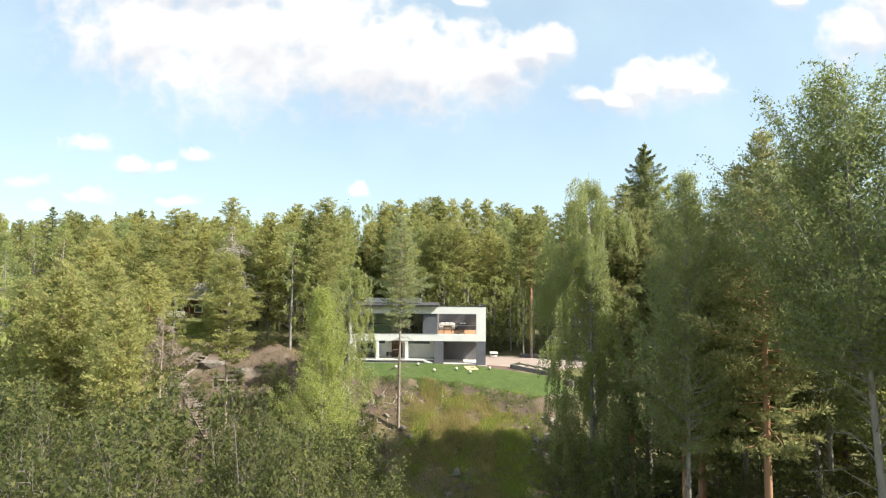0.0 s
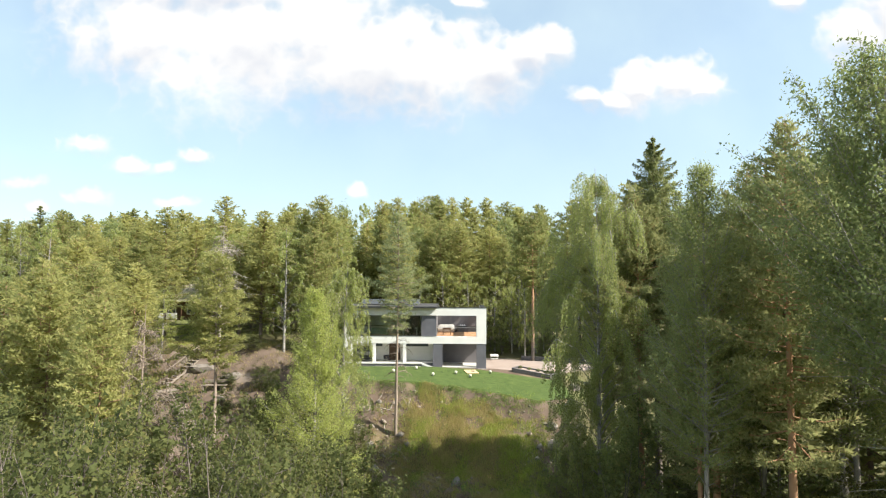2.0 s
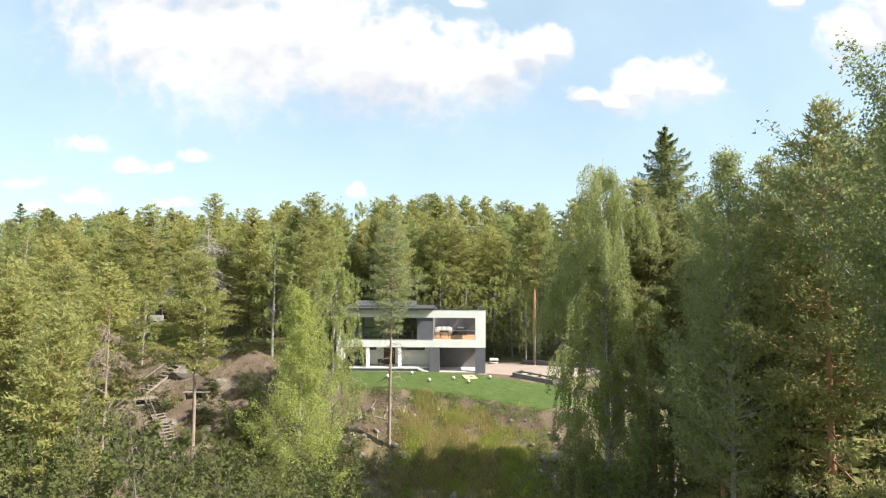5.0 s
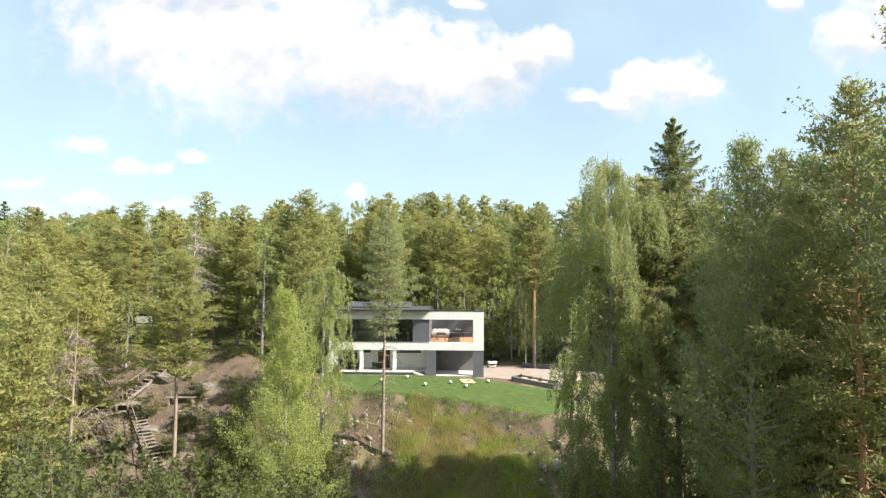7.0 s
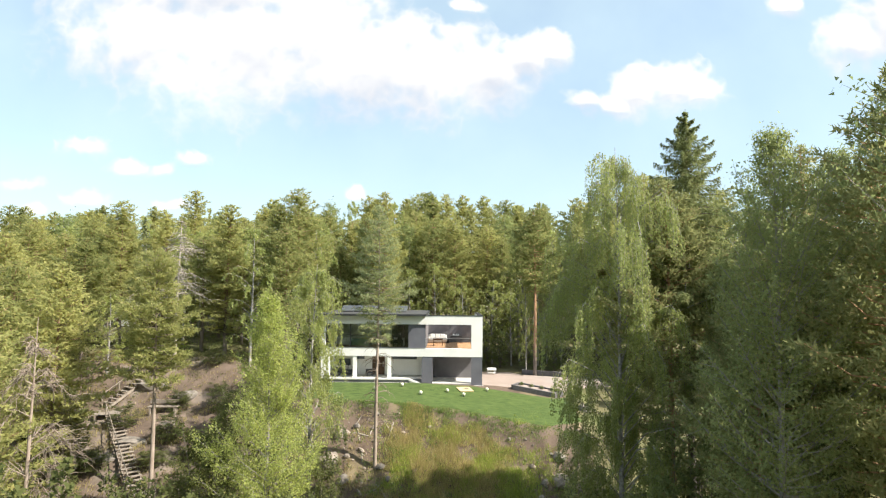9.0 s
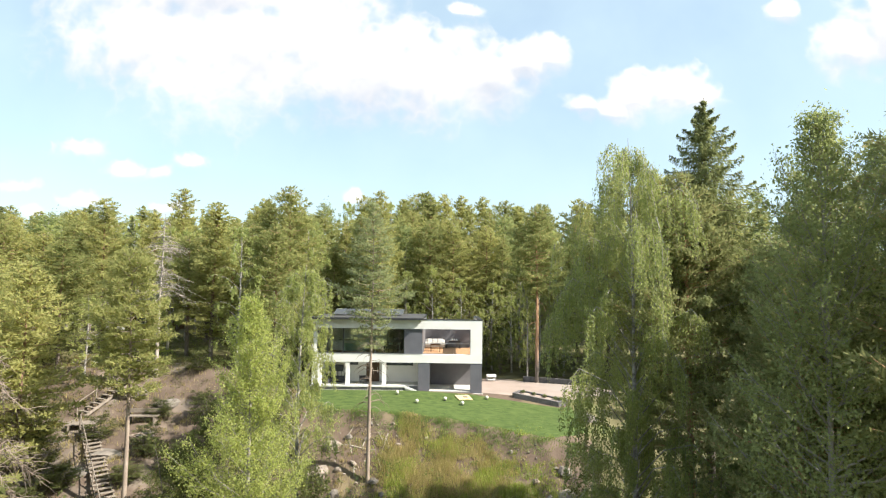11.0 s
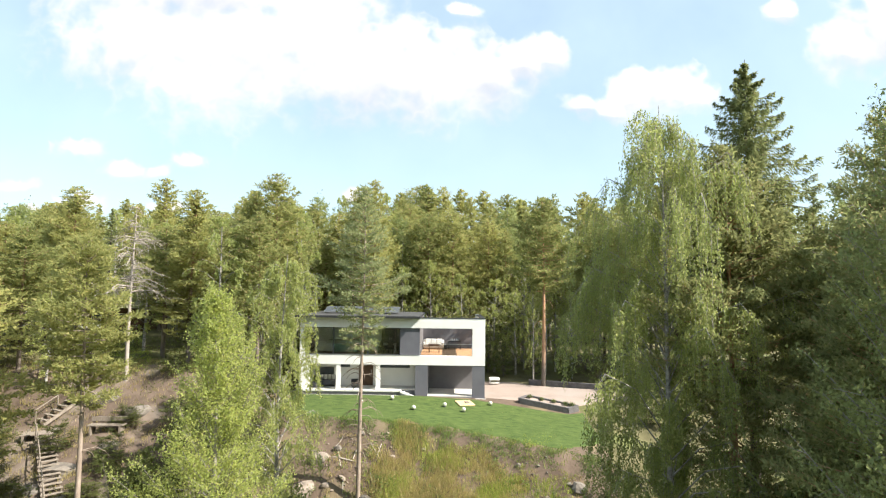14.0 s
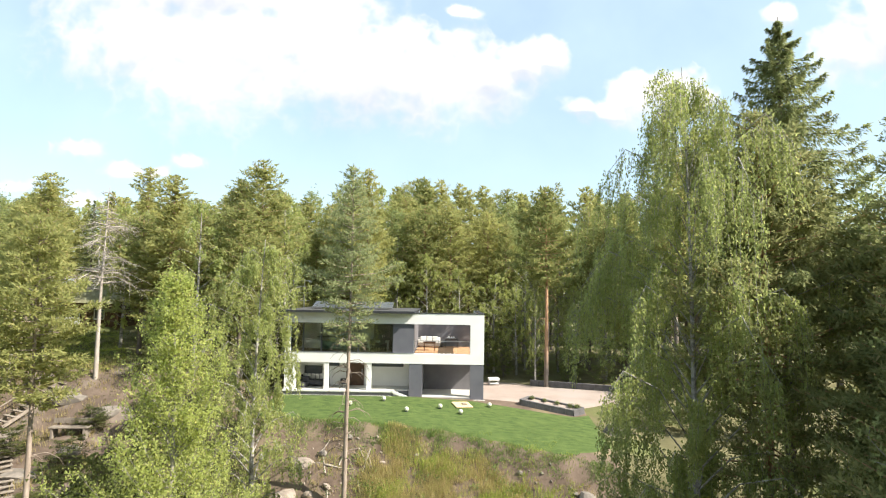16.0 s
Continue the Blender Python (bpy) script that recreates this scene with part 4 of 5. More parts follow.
def tuft_cards(leaves, rng, tufts, cards, cl, cw, flat=0.6, loose=0.25):
    """Needle cards spread over tufts (centre, way, size), more on the larger ones."""
    c = np.array([t[0] for t in tufts])
    way = np.array([t[1] for t in tufts])
    size = np.array([t[2] for t in tufts])
    share = size ** 1.6
    n = np.maximum(3, (cards * share / share.sum())).astype(int)
    k = np.repeat(np.arange(len(tufts)), n)
    off = rng.normal(size=(len(k), 3))
    off /= np.linalg.norm(off, axis=1, keepdims=True)
    reach = rng.uniform(0.05, 1.15, len(k)) ** 0.55 * size[k]
    place = c[k] + off * reach[:, None] * np.array([1, 1, flat])
    up = np.array([0, 0, 1.0])
    leaves.add(place, off * 0.8 + way[k] * 0.5 + up * 0.3 + rng.normal(size=(len(k), 3)) * 0.35, cl, cw, off * 0.6 + way[k] * 0.5 + up * 0.6, loose)


def pine(seed, h=18.0, r=2.6, start=0.36, boughs=110, cards=7000, cl=0.26, cw=0.10, dead=0, rad=0.19, lean=(0, 0), top=1.8, lumps=0.3, size=1.0, fall=0.0, bark=None, mat=None, label="Scots pine with an uneven green crown"):
    rng = np.random.default_rng(seed)
    wood, leaves = Wood(), Leaves(rng)
    line = trunk_line(rng, h, 0.15 * h / 18, lean)
    wood.limb(line, [rad * (1 - 0.93 * (k / (len(line) - 1)) ** 1.1) for k in range(len(line))], 8)
    up = np.array([0, 0, 1.0])
    ph = rng.uniform(0, 6.3, 3)
    tufts = []
    for i in range(boughs):
        f = min(0.995, (i + rng.uniform(0, 1)) / boughs) ** 0.82
        az = i * 2.39996 + rng.uniform(-0.5, 0.5)
        shape = min(1.0, 0.5 + 1.6 * f) * (1 - f ** top) ** 0.62 + 0.05
        lobe = 1 + lumps * (0.5 * math.sin(2 * az + ph[0] + 6 * f) + 0.5 * math.sin(3 * az + ph[1] - 11 * f) + 0.5 * math.sin(17 * f + ph[2]))
        L = r * shape * lobe * rng.uniform(0.7, 1.12)
        a = on_trunk(line, start + (1 - start) * f * 0.985)
        out = np.array([math.cos(az), math.sin(az), 0.0])
        side = np.cross(out, up)
        rise = -0.14 - fall + 0.62 * f + rng.uniform(-0.13, 0.15)
        pts = [a, a + (out * 0.55 + up * (rise * 0.55 - 0.05)) * L, a + (out + up * (rise + 0.06)) * L]
        wood.limb(pts, [0.05 * (1 - 0.6 * f), 0.03 * (1 - 0.5 * f), 0.008], 3)
        n_t = max(2, int(2 + 3.4 * L))
        for k in range(n_t):
            s = 1.0 - 0.64 * k / n_t
            w = 0.0 if k == 0 else (1 if k % 2 else -1) * (0.10 + 0.42 * L * (1.08 - s)) * rng.uniform(0.4, 1.2)
            c = along(pts, s, [0, 0.55, 1.0]) + side * w + up * (rng.uniform(-0.05, 0.12) - 0.10 * abs(w))
            tufts.append((c, out * 0.8 + side * np.sign(w) * 0.5, size * (0.22 + 0.085 * min(L, 2.6)) * rng.uniform(0.8, 1.3)))
    # large sprays close to the trunk
    n = int(boughs * 2.4)
    f = rng.uniform(0.02, 0.93, n)
    az = rng.uniform(0, 6.283, n)
    reach = r * np.minimum(1.0, 0.5 + 1.6 * f) * (1 - f ** top) ** 0.62 * 0.5 * np.sqrt(rng.uniform(0.05, 1, n))
    core = np.array([on_trunk(line, start + (1 - start) * q) for q in f])
    core += np.stack([np.cos(az) * reach, np.sin(az) * reach, rng.uniform(-0.2, 0.2, n)], 1)
    leaves.add(core, np.stack([np.cos(az), np.sin(az), 0.2 + 0 * az], 1), cl * 2.4, cw * 3.4, np.tile(up, (n, 1)), 0.7)
    for k in range(4):
        tufts.append((line[-1] - up * (0.05 + 0.22 * k) + rng.normal(size=3) * 0.05 * k, up * 0.8, 0.12 + 0.05 * k))
    tuft_cards(leaves, rng, tufts, cards, cl, cw, 0.5)
    for k in range(dead):
        z = start * rng.uniform(0.32, 1.05)
        a = on_trunk(line, z)
        az = rng.uniform(0, 6.3)
        L = r * rng.uniform(0.25, 0.75)
        out = np.array([math.cos(az), math.sin(az), 0])
        wood.limb([a, a + out * L * 0.5 + np.array([0, 0, 0.08 * L]), a + out * L * 0.85 - np.array([0, 0, 0.12 * L]), a + out * L - np.array([0, 0, 0.35 * L])], [0.028, 0.022, 0.016, 0.007], 3)
    return finish_tree("pine_tree", label, "tree", wood, leaves, bark or M_PINEBARK, mat or M_PINE, "pines of the wood")


def spruce(seed, h=20.0, r=2.9, whorls=26, per=7, dens=15, cl=0.34, cw=0.13, taper=0.8, start=0.10, hang=0.3, label="dark green spruce with drooping boughs"):
    """Tiers of boughs that sag and turn up at the tip, with curtains of twigs below them."""
    rng = np.random.default_rng(seed)
    wood, leaves = Wood(), Leaves(rng)
    line = trunk_line(rng, h, 0.05)
    wood.limb(line, [0.24 * (1 - 0.95 * k / 9) for k in range(10)], 8)
    for i in range(whorls):
        f = i / (whorls - 1)
        L0 = r * (1 - f) ** taper + 0.12
        az0 = rng.uniform(0, 6.3)
        for b in range(per):
            az = az0 + 6.283 * b / per + rng.uniform(-0.3, 0.3)
            L = L0 * rng.uniform(0.72, 1.12)
            a = on_trunk(line, start + (0.99 - start) * min(1, max(0, f + rng.uniform(-0.4, 0.4) / whorls)))
            out = np.array([math.cos(az), math.sin(az), 0])
            lift = 0.75 * f ** 1.5 - 0.22
            pts = [a, a + out * L * 0.4 + np.array([0, 0, lift * L * 0.4 - 0.03 * L]), a + out * L * 0.8 + np.array([0, 0, lift * L * 0.8 - 0.12 * L]), a + out * L + np.array([0, 0, lift * L - 0.04 * L])]
            wood.limb(pts, [0.03, 0.022, 0.014, 0.005], 3)
            n = int(dens * (0.5 + L))
            s = rng.uniform(0.08, 1.0, n) ** 0.85
            q = np.stack([np.interp(s, [0, 0.4, 0.8, 1], [p[j] for p in pts]) for j in range(3)], 1)
            side = np.cross(out, (0, 0, 1))
            spread = rng.normal(size=n) * 0.17 * L * (1.12 - s)
            drop = rng.uniform(0, 1, n) ** 1.6 * hang * (0.3 + 0.7 * np.minimum(1, L / 1.6)) * (1.15 - 0.8 * s)
            q = q + side * spread[:, None]
            q[:, 2] -= drop + 0.1 * np.abs(spread)
            ways = out * 0.7 + side * (np.sign(spread) * 0.5)[:, None] + rng.normal(size=(n, 3)) * 0.3 + np.array([0, 0, -1.0]) * (0.2 + drop * 2.5)[:, None]
            leaves.add(q, ways, cl, cw, np.tile(out * 0.6 + np.array([0, 0, 0.7]), (n, 1)) + side * (np.sign(spread) * 0.3)[:, None])
    return finish_tree("spruce_tree", label, "tree", wood, leaves, M_BARK, M_SPRUCE, "spruces of the wood")


def birch(seed, h=16.0, r=2.6, low=0.2, limbs=34, strands=7, per=22, leaf=0.11, hang=1.7, lean=(0, 0), rad=0.15, twigs=True, lumps=0.35, thin=0.0, foot=0.55, label="silver birch with hanging yellow-green twigs"):
    """Limbs that climb, arch over and let strands of leaves hang in separate curtains."""
    rng = np.random.default_rng(seed)
    wood, leaves = Wood(), Leaves(rng)
    line = trunk_line(rng, h * 0.97, 0.25, lean)
    wood.limb(line, [rad * (1 - 0.93 * k / 9) for k in range(10)], 8)
    ph = rng.uniform(0, 6.3, 3)
    for i in range(limbs):
        f = (i + 0.5) / limbs
        z = low + (1 - low) * f * 0.96
        az = i * 2.399 + rng.uniform(-0.5, 0.5)
        lobe = 1 + lumps * (0.6 * math.sin(2 * az + ph[0] + 5 * f) + 0.6 * math.sin(3 * az + ph[1] - 13 * f))
        shape = min(1.0, foot + 1.5 * f) * (1 - f ** 2.4) ** 0.75 + 0.10
        L = r * shape * lobe * rng.uniform(0.65, 1.15)
        a = on_trunk(line, z)
        out = np.array([math.cos(az), math.sin(az), 0])
        rise = 0.65 + 0.5 * f
        pts = [a, a + out * L * 0.42 + np.array([0, 0, rise * L * 0.5]), a + out * L * 0.82 + np.array([0, 0, rise * L * 0.66]), a + out * L * 1.05 + np.array([0, 0, rise * L * 0.42])]
        keys = [0, 0.42, 0.82, 1.05]
        wood.limb(pts, [0.045 * (1.1 - f), 0.03 * (1.1 - f), 0.016, 0.006], 4)
        dense = 1.0 - thin * f ** 3
        for s in range(strands):
            u = 0.3 + 0.75 * rng.uniform(0, 1) ** 0.7
            p = along(pts, u, keys) + rng.normal(size=3) * np.array([0.13, 0.13, 0.06])
            ln = hang * rng.uniform(0.3, 1.15) * (0.5 + 0.5 * shape) * lobe
            drift = out * rng.uniform(0, 0.3) + rng.normal(size=3) * 0.12
            e = p + drift * ln * 0.6 + np.array([0, 0, -ln])
            if twigs:
                wood.limb([p, p + (e - p) * 0.5 + drift * 0.12, e], [0.007, 0.005, 0.003], 3)
            n = int(per * dense * (0.4 + ln / hang))
            k = rng.uniform(0.0, 1.0, n)
            c = p + (e - p) * k[:, None] + rng.normal(size=(n, 3)) * np.array([0.07, 0.07, 0.08])
            leaves.add(c, rng.normal(size=(n, 3)) * 0.55 + np.array([0, 0, -0.9]), leaf, leaf * 0.72, np.tile(out * 0.9 + np.array([0, 0, 0.35]), (n, 1)) + rng.normal(size=(n, 3)) * 0.5)
    return finish_tree("birch_tree", label, "tree", wood, leaves, M_BIRCHBARK, M_BIRCH, "birches")


def broadleaf(seed, h=14.0, r=2.8, low=0.25, limbs=50, shoots=9, cards=9000, leaf=0.12, bark=None, leafmat=None, name="aspen_tree", label="aspen with fluttering green leaves", group="aspens", lean=(0, 0), rad=0.16, top=1.6, bare=0, stems=1, taper=0.65, climb=(15, 62), lumps=0.3, puff=0.13, sway=0.3, twigs=True, foot=0.5):
    """Climbing limbs with side shoots; the leaves sit in sprays along the shoots."""
    rng = np.random.default_rng(seed)
    wood, leaves = Wood(), Leaves(rng)
    up = np.array([0, 0, 1.0])
    lines = []
    for s in range(stems):
        q = 6.283 * s / stems + rng.uniform(0, 1)
        out = (0, 0) if stems == 1 else (math.cos(q) * r * 0.45, math.sin(q) * r * 0.45)
        ln = trunk_line(rng, h * (0.97 if s == 0 else rng.uniform(0.75, 0.95)), sway, (lean[0] + out[0], lean[1] + out[1]))
        lines.append(ln)
        wood.limb(ln, [rad / stems ** 0.5 * (1 - 0.93 * k / 9) for k in range(10)], 7)
    sprays = []
    ph = rng.uniform(0, 6.3, 3)
    for i in range(limbs):
        line = lines[i % stems]
        f = min(0.98, (i + rng.uniform(0, 1)) / limbs)
        az = i * 2.39996 + rng.uniform(-0.5, 0.5)
        lobe = 1 + lumps * (0.5 * math.sin(2 * az + ph[0] + 5 * f) + 0.5 * math.sin(3 * az + ph[1] - 9 * f) + 0.4 * math.sin(15 * f + ph[2]))
        R = r * (min(1.0, foot + 1.7 * f) * (1 - f ** top) ** taper + 0.05) * lobe * rng.uniform(0.75, 1.1)
        el = radians(climb[0] + (climb[1] - climb[0]) * f + rng.uniform(-10, 10))
        L = R / max(0.45, math.cos(el))
        base = low + (1 - low) * f
        base = max(low * 0.85, base - 0.8 * L * math.sin(el) / h)
        a = on_trunk(line, base)
        out = np.array([math.cos(az), math.sin(az), 0.0])
        side = np.cross(out, up)
        way = out * math.cos(el) + up * math.sin(el)
        pts = [a, a + way * L * 0.5 - up * 0.03 * L, a + way * L + up * 0.10 * L]
        wood.limb(pts, [0.045 * (1.15 - f), 0.026 * (1.1 - f) + 0.004, 0.005], 4)
        for k in range(shoots):
            s = 0.22 + 0.78 * (k + rng.uniform(0, 1)) / shoots
            p = along(pts, s, [0, 0.5, 1.0])
            turn = way * 0.7 + side * (1 if k % 2 else -1) * rng.uniform(0.3, 1.1) + up * rng.uniform(-0.35, 0.55) + rng.normal(size=3) * 0.2
            turn /= np.linalg.norm(turn)
            ln = (0.25 + 0.42 * L * (1.12 - s)) * rng.uniform(0.6, 1.2)
            e = p + turn * ln
            if twigs:
                wood.limb([p, e], [0.010, 0.003], 3)
            sprays.append((p, e, out))
    tip = lines[0][-1]
    sprays.append((tip - up * 0.9, tip + up * 0.25, up))
    p, e, o = (np.array([s[j] for s in sprays]) for j in range(3))
    ln = np.linalg.norm(e - p, axis=1)
    n = np.maximum(4, cards * (0.2 + ln) / (0.2 + ln).sum()).astype(int)
    k = np.repeat(np.arange(len(sprays)), n)
    u = rng.uniform(0.1, 1.08, len(k))[:, None]
    off = rng.normal(size=(len(k), 3))
    c = p[k] + (e - p)[k] * u + off * puff * (0.7 + 0.5 * ln[k])[:, None]
    leaves.add(c, rng.normal(size=(len(k), 3)) + np.array([0, 0, -0.35]), leaf, leaf * 0.78, off * 0.35 + o[k] * 0.6 + up * 0.7, 0.4)
    for k in range(bare):
        a = on_trunk(lines[0], rng.uniform(0.22, low + 0.05))
        az, L = rng.uniform(0, 6.3), rng.uniform(0.8, 3.4)
        out = np.array([math.cos(az), math.sin(az), 0.0])
        wood.limb([a, a + out * L * 0.5 + np.array([0, 0, 0.25 * L]), a + out * L + np.array([0, 0, 0.2 * L])], [0.03, 0.018, 0.005], 3)
    return finish_tree(name, label, "tree", wood, leaves, bark or M_ASPENBARK, leafmat or M_ASPEN, group)


def snag(seed, h, r, label, twigs=5, low=0.35, boughs=60, rise=0.05, name="dead_tree", bark=None, thick=1.0):
    rng = np.random.default_rng(seed)
    wood = Wood()
    line = trunk_line(rng, h, 0.12)
    wood.limb(line, [0.17 * (1 - 0.93 * k / 9) for k in range(10)], 7)
    for i in range(boughs):
        z = rng.uniform(low, 0.97)
        L = r * (1.05 - ((z - low) / (1 - low)) ** 1.6) * rng.uniform(0.5, 1.15)
        a = on_trunk(line, z)
        az = rng.uniform(0, 6.3)
        out = np.array([math.cos(az), math.sin(az), 0])
        pts = [a, a + out * L * 0.5 + np.array([0, 0, rise * L]), a + out * L + np.array([0, 0, -0.16 * L])]
        wood.limb(pts, [0.048 * thick, 0.030 * thick, 0.010 * thick], 3)
        for k in range(twigs):
            u = rng.uniform(0.25, 1.0)
            p = np.array([np.interp(u, [0, 0.5, 1], [q[j] for q in pts]) for j in range(3)])
            e = p + (rng.normal(size=3) * 0.3 + out * 0.35 + np.array([0, 0, -0.3])) * (0.25 + L * 0.35)
            wood.limb([p, (p + e) / 2 + np.array([0, 0, 0.05]), e], [0.013, 0.009, 0.004], 3)
    return finish_tree(name, label, "tree", wood, None, bark or M_DEADWOOD, None)


def stand(tree, x, y, top, nominal, turn=0.0, wide=None, first=False, lift=0.0):
    """Puts a tree, or a copy, on the ground so that its tip is at the height top."""
    z = rough_land(x, y) - 0.1
    s = (top - z) / nominal
    w = s if wide is None else wide
    m = pose(x, y, z, 0, 0, turn) @ Matrix.Diagonal((w, w, s, 1))
    if first:
        tree.matrix_basis = m
        return tree
    made = copy_thing(tree, Matrix.Identity(4))
    made.matrix_basis = m
    return made


# single trees that stand out
stand(pine(101, 18.8, 2.1, 0.47, 92, 9000, 0.20, 0.075, dead=50, rad=0.15, top=1.7, lumps=0.4, bark=M_WARMBARK, mat=M_BLUEPINE, label="slender pine on the bank with dead lower twigs"), -4.75, 50.4, 15.1, 18.8, first=True, wide=1)
stand(pine(102, 17.0, 3.0, 0.50, 80, 8000, 0.30, 0.13, dead=7, rad=0.2, top=2.2, bark=M_REDBARK, label="tall pine with a bare orange-red trunk"), 9.4, 67.6, 17.2, 17.0, first=True, wide=1)
stair_pine = pine(103, 15.0, 2.35, 0.45, 90, 14000, 0.22, 0.09, dead=6, rad=0.15, top=1.9, bark=M_WARMBARK, label="pine with a bare pale brown trunk beside the timber stairs")
stand(stair_pine, -17.8, 44.0, 11.2, 15.0, first=True, wide=1)
stand(snag(104, 13.0, 3.2, "dead grey pine with bare brittle branches", 13, 0.45, 64), -22.9, 57.0, 15.0, 13.0, first=True, wide=1)
stand(snag(105, 11.0, 3.0, "leafless grey tree with fine drooping twigs", 22, 0.12, 90, 0.25, bark=M_WARMBARK, thick=0.55), -17.2, 32.6, 7.6, 11.0, first=True, wide=1)
stand(broadleaf(106, 15.0, 5.0, 0.06, 96, 11, 66000, 0.088, label="young aspen with bright yellow-green leaves", top=1.0, leafmat=M_YOUNGASPEN, taper=1.0, climb=(6, 66), lumps=0.3, foot=0.95), -9.2, 39.0, 8.9, 15.0, first=True, wide=1)
stand(birch(107, 15.0, 2.5, 0.10, 62, 9, 46, 0.11, 1.3, label="slender birch with light green leaves"), -8.5, 46.4, 11.0, 15.0, first=True, wide=1)
stand(birch(108, 20.5, 3.9, 0.10, 104, 19, 74, 0.095, 2.1, (0.0, 1.4), 0.17, lumps=0.4, thin=0.65, foot=0.3), 9.7, 38.6, 17.8, 20.5, first=True, wide=1.0)
stand(spruce(109, 24.0, 4.1, 20, 7, 140, 0.17, 0.06, 0.85, 0.61, 0.75, "tall dark spruce above the other trees"), 14.2, 40.8, 19.5, 24.0, first=True, wide=1.15)
hero = pine(110, 22.0, 3.7, 0.40, 140, 25000, 0.215, 0.082, rad=0.24, lean=(-0.3, 0.2), top=1.2, lumps=0.35, bark=M_REDBARK, mat=M_DARKPINE, label="dense dark pine beside the tall spruce")
stand(hero, 12.6, 39.3, 15.1, 22.0, first=True, wide=1)
stand(hero, 16.4, 37.2, 12.6, 22.0, 150, 1.1)
stand(hero, 15.4, 34.8, 8.4, 22.0, 260, 0.95)
big = broadleaf(111, 23.0, 5.1, 0.60, 115, 12, 62000, 0.105, top=1.9, taper=0.75, climb=(10, 62), label="tall aspen with a pale bare lower trunk and dense leaves", lean=(-1.9, -0.4), rad=0.22, bare=40)
stand(big, 16.3, 20.5, 17.1, 23.0, first=True, wide=1)
stand(hero, 14.9, 26.6, 16.4, 22.0, 140, 1.0)
stand(hero, 21.4, 41.5, 17.6, 22.0, 30, 0.95)
stand(big, 19.6, 29.6, 16.2, 23.0, 250, 1)
stand(big, 20.0, 19.5, 17.8, 23.0, 60, 1)
mid = broadleaf(112, 21.0, 3.2, 0.42, 90, 11, 40000, 0.09, top=1.5, taper=0.75, climb=(12, 68), label="aspen with lime-green leaves", rad=0.17, bare=12)
stand(mid, 11.8, 28.0, 15.3, 21.0, first=True, wide=1)
stand(mid, 17.2, 33.0, 15.8, 21.0, 300, 1)
stand(hero, 12.9, 31.3, 11.0, 22.0, 120, 0.75)
stand(hero, 14.8, 33.6, 12.6, 22.0, 80, 0.85)

# kinds of which the wood is made
near_pines = [pine(120 + k, 18.0, (3.1, 3.3, 2.9, 3.4)[k], (0.2, 0.32, 0.16, 0.3)[k], (124, 104, 128, 100)[k], 8000, 0.29, 0.145, dead=3, top=(1.3, 1.8, 1.1, 2.3)[k], lumps=0.22) for k in range(4)]
far_pines = [pine(126 + k, 18.0, (3.2, 3.5)[k], (0.22, 0.3)[k], 74, 3600, 0.46, 0.22, dead=0, top=(1.3, 1.9)[k], lumps=0.2) for k in range(2)]
far_spruce = [spruce(130 + k, 18.0, 2.9 + 0.2 * k, 26, 7, 19, 0.34, 0.12) for k in range(2)]
far_birch = [birch(140 + k, 16.0, 2.5, 0.15, 46, 5, 15, 0.205, 0.95, twigs=False) for k in range(2)]
far_leaf = [broadleaf(150 + k, 15.0, 2.8, 0.12, 44, 6, 4800, 0.22, puff=0.2, twigs=False, label="broad-leaved tree at the edge of the wood", group="broad-leaved trees") for k in range(2)]
used = set()


def again(tree, x, y, top, nominal, turn, wide=None):
    first = tree.name not in used
    used.add(tree.name)
    stand(tree, x, y, top, nominal, turn, wide, first)


rnd = random.Random(11)
skyline = [(-32.6, 65.2, 17.3, 0, 1.05), (-14.9, 65.8, 18.7, 1, 1.05), (-7.0, 72.6, 19.6, 2, 1.0), (-4.3, 103.4, 24.6, 3, 1.25), (0.0, 93.7, 22.9, 0, 1.0), (10.0, 104, 23.6, 1, 1.4), (-20.0, 60.5, 16.3, 2, 1.05),
           (-23.2, 62.8, 13.5, 3, 1.0), (-17.5, 68.0, 17.5, 0, 1.0), (3.5, 88, 20.5, 2, 0.95), (-10.5, 84, 20.8, 1, 1.0), (-1.5, 78, 17.0, 3, 0.95), (14, 90, 20.5, 0, 1.1), (38, 47, 15.5, 2, 1.0), (6.8, 96, 21.0, 3, 1.0)]
for x, y, top, k, wide in skyline:
    again(near_pines[k], x, y, top + 0.3, 18.0, rnd.uniform(0, 360), wide)
again(near_pines[2], -31.0, 77.4, 20.8, 18.0, 30, 1.1)
again(far_spruce[1], -52.5, 72, 18.6, 18.0, 130, 1.35)
again(far_spruce[0], -49.6, 73.5, 17.8, 18.0, 50, 1.35)

# the wood behind and to the west
kinds = [(near_pines, 18.0, 0.60), (far_spruce, 18.0, 0.02), (far_birch, 16.0, 0.25), (far_leaf, 15.0, 0.13)]
taken = [(a, b) for a, b, *_ in skyline] + [(9.4, 67.6)]


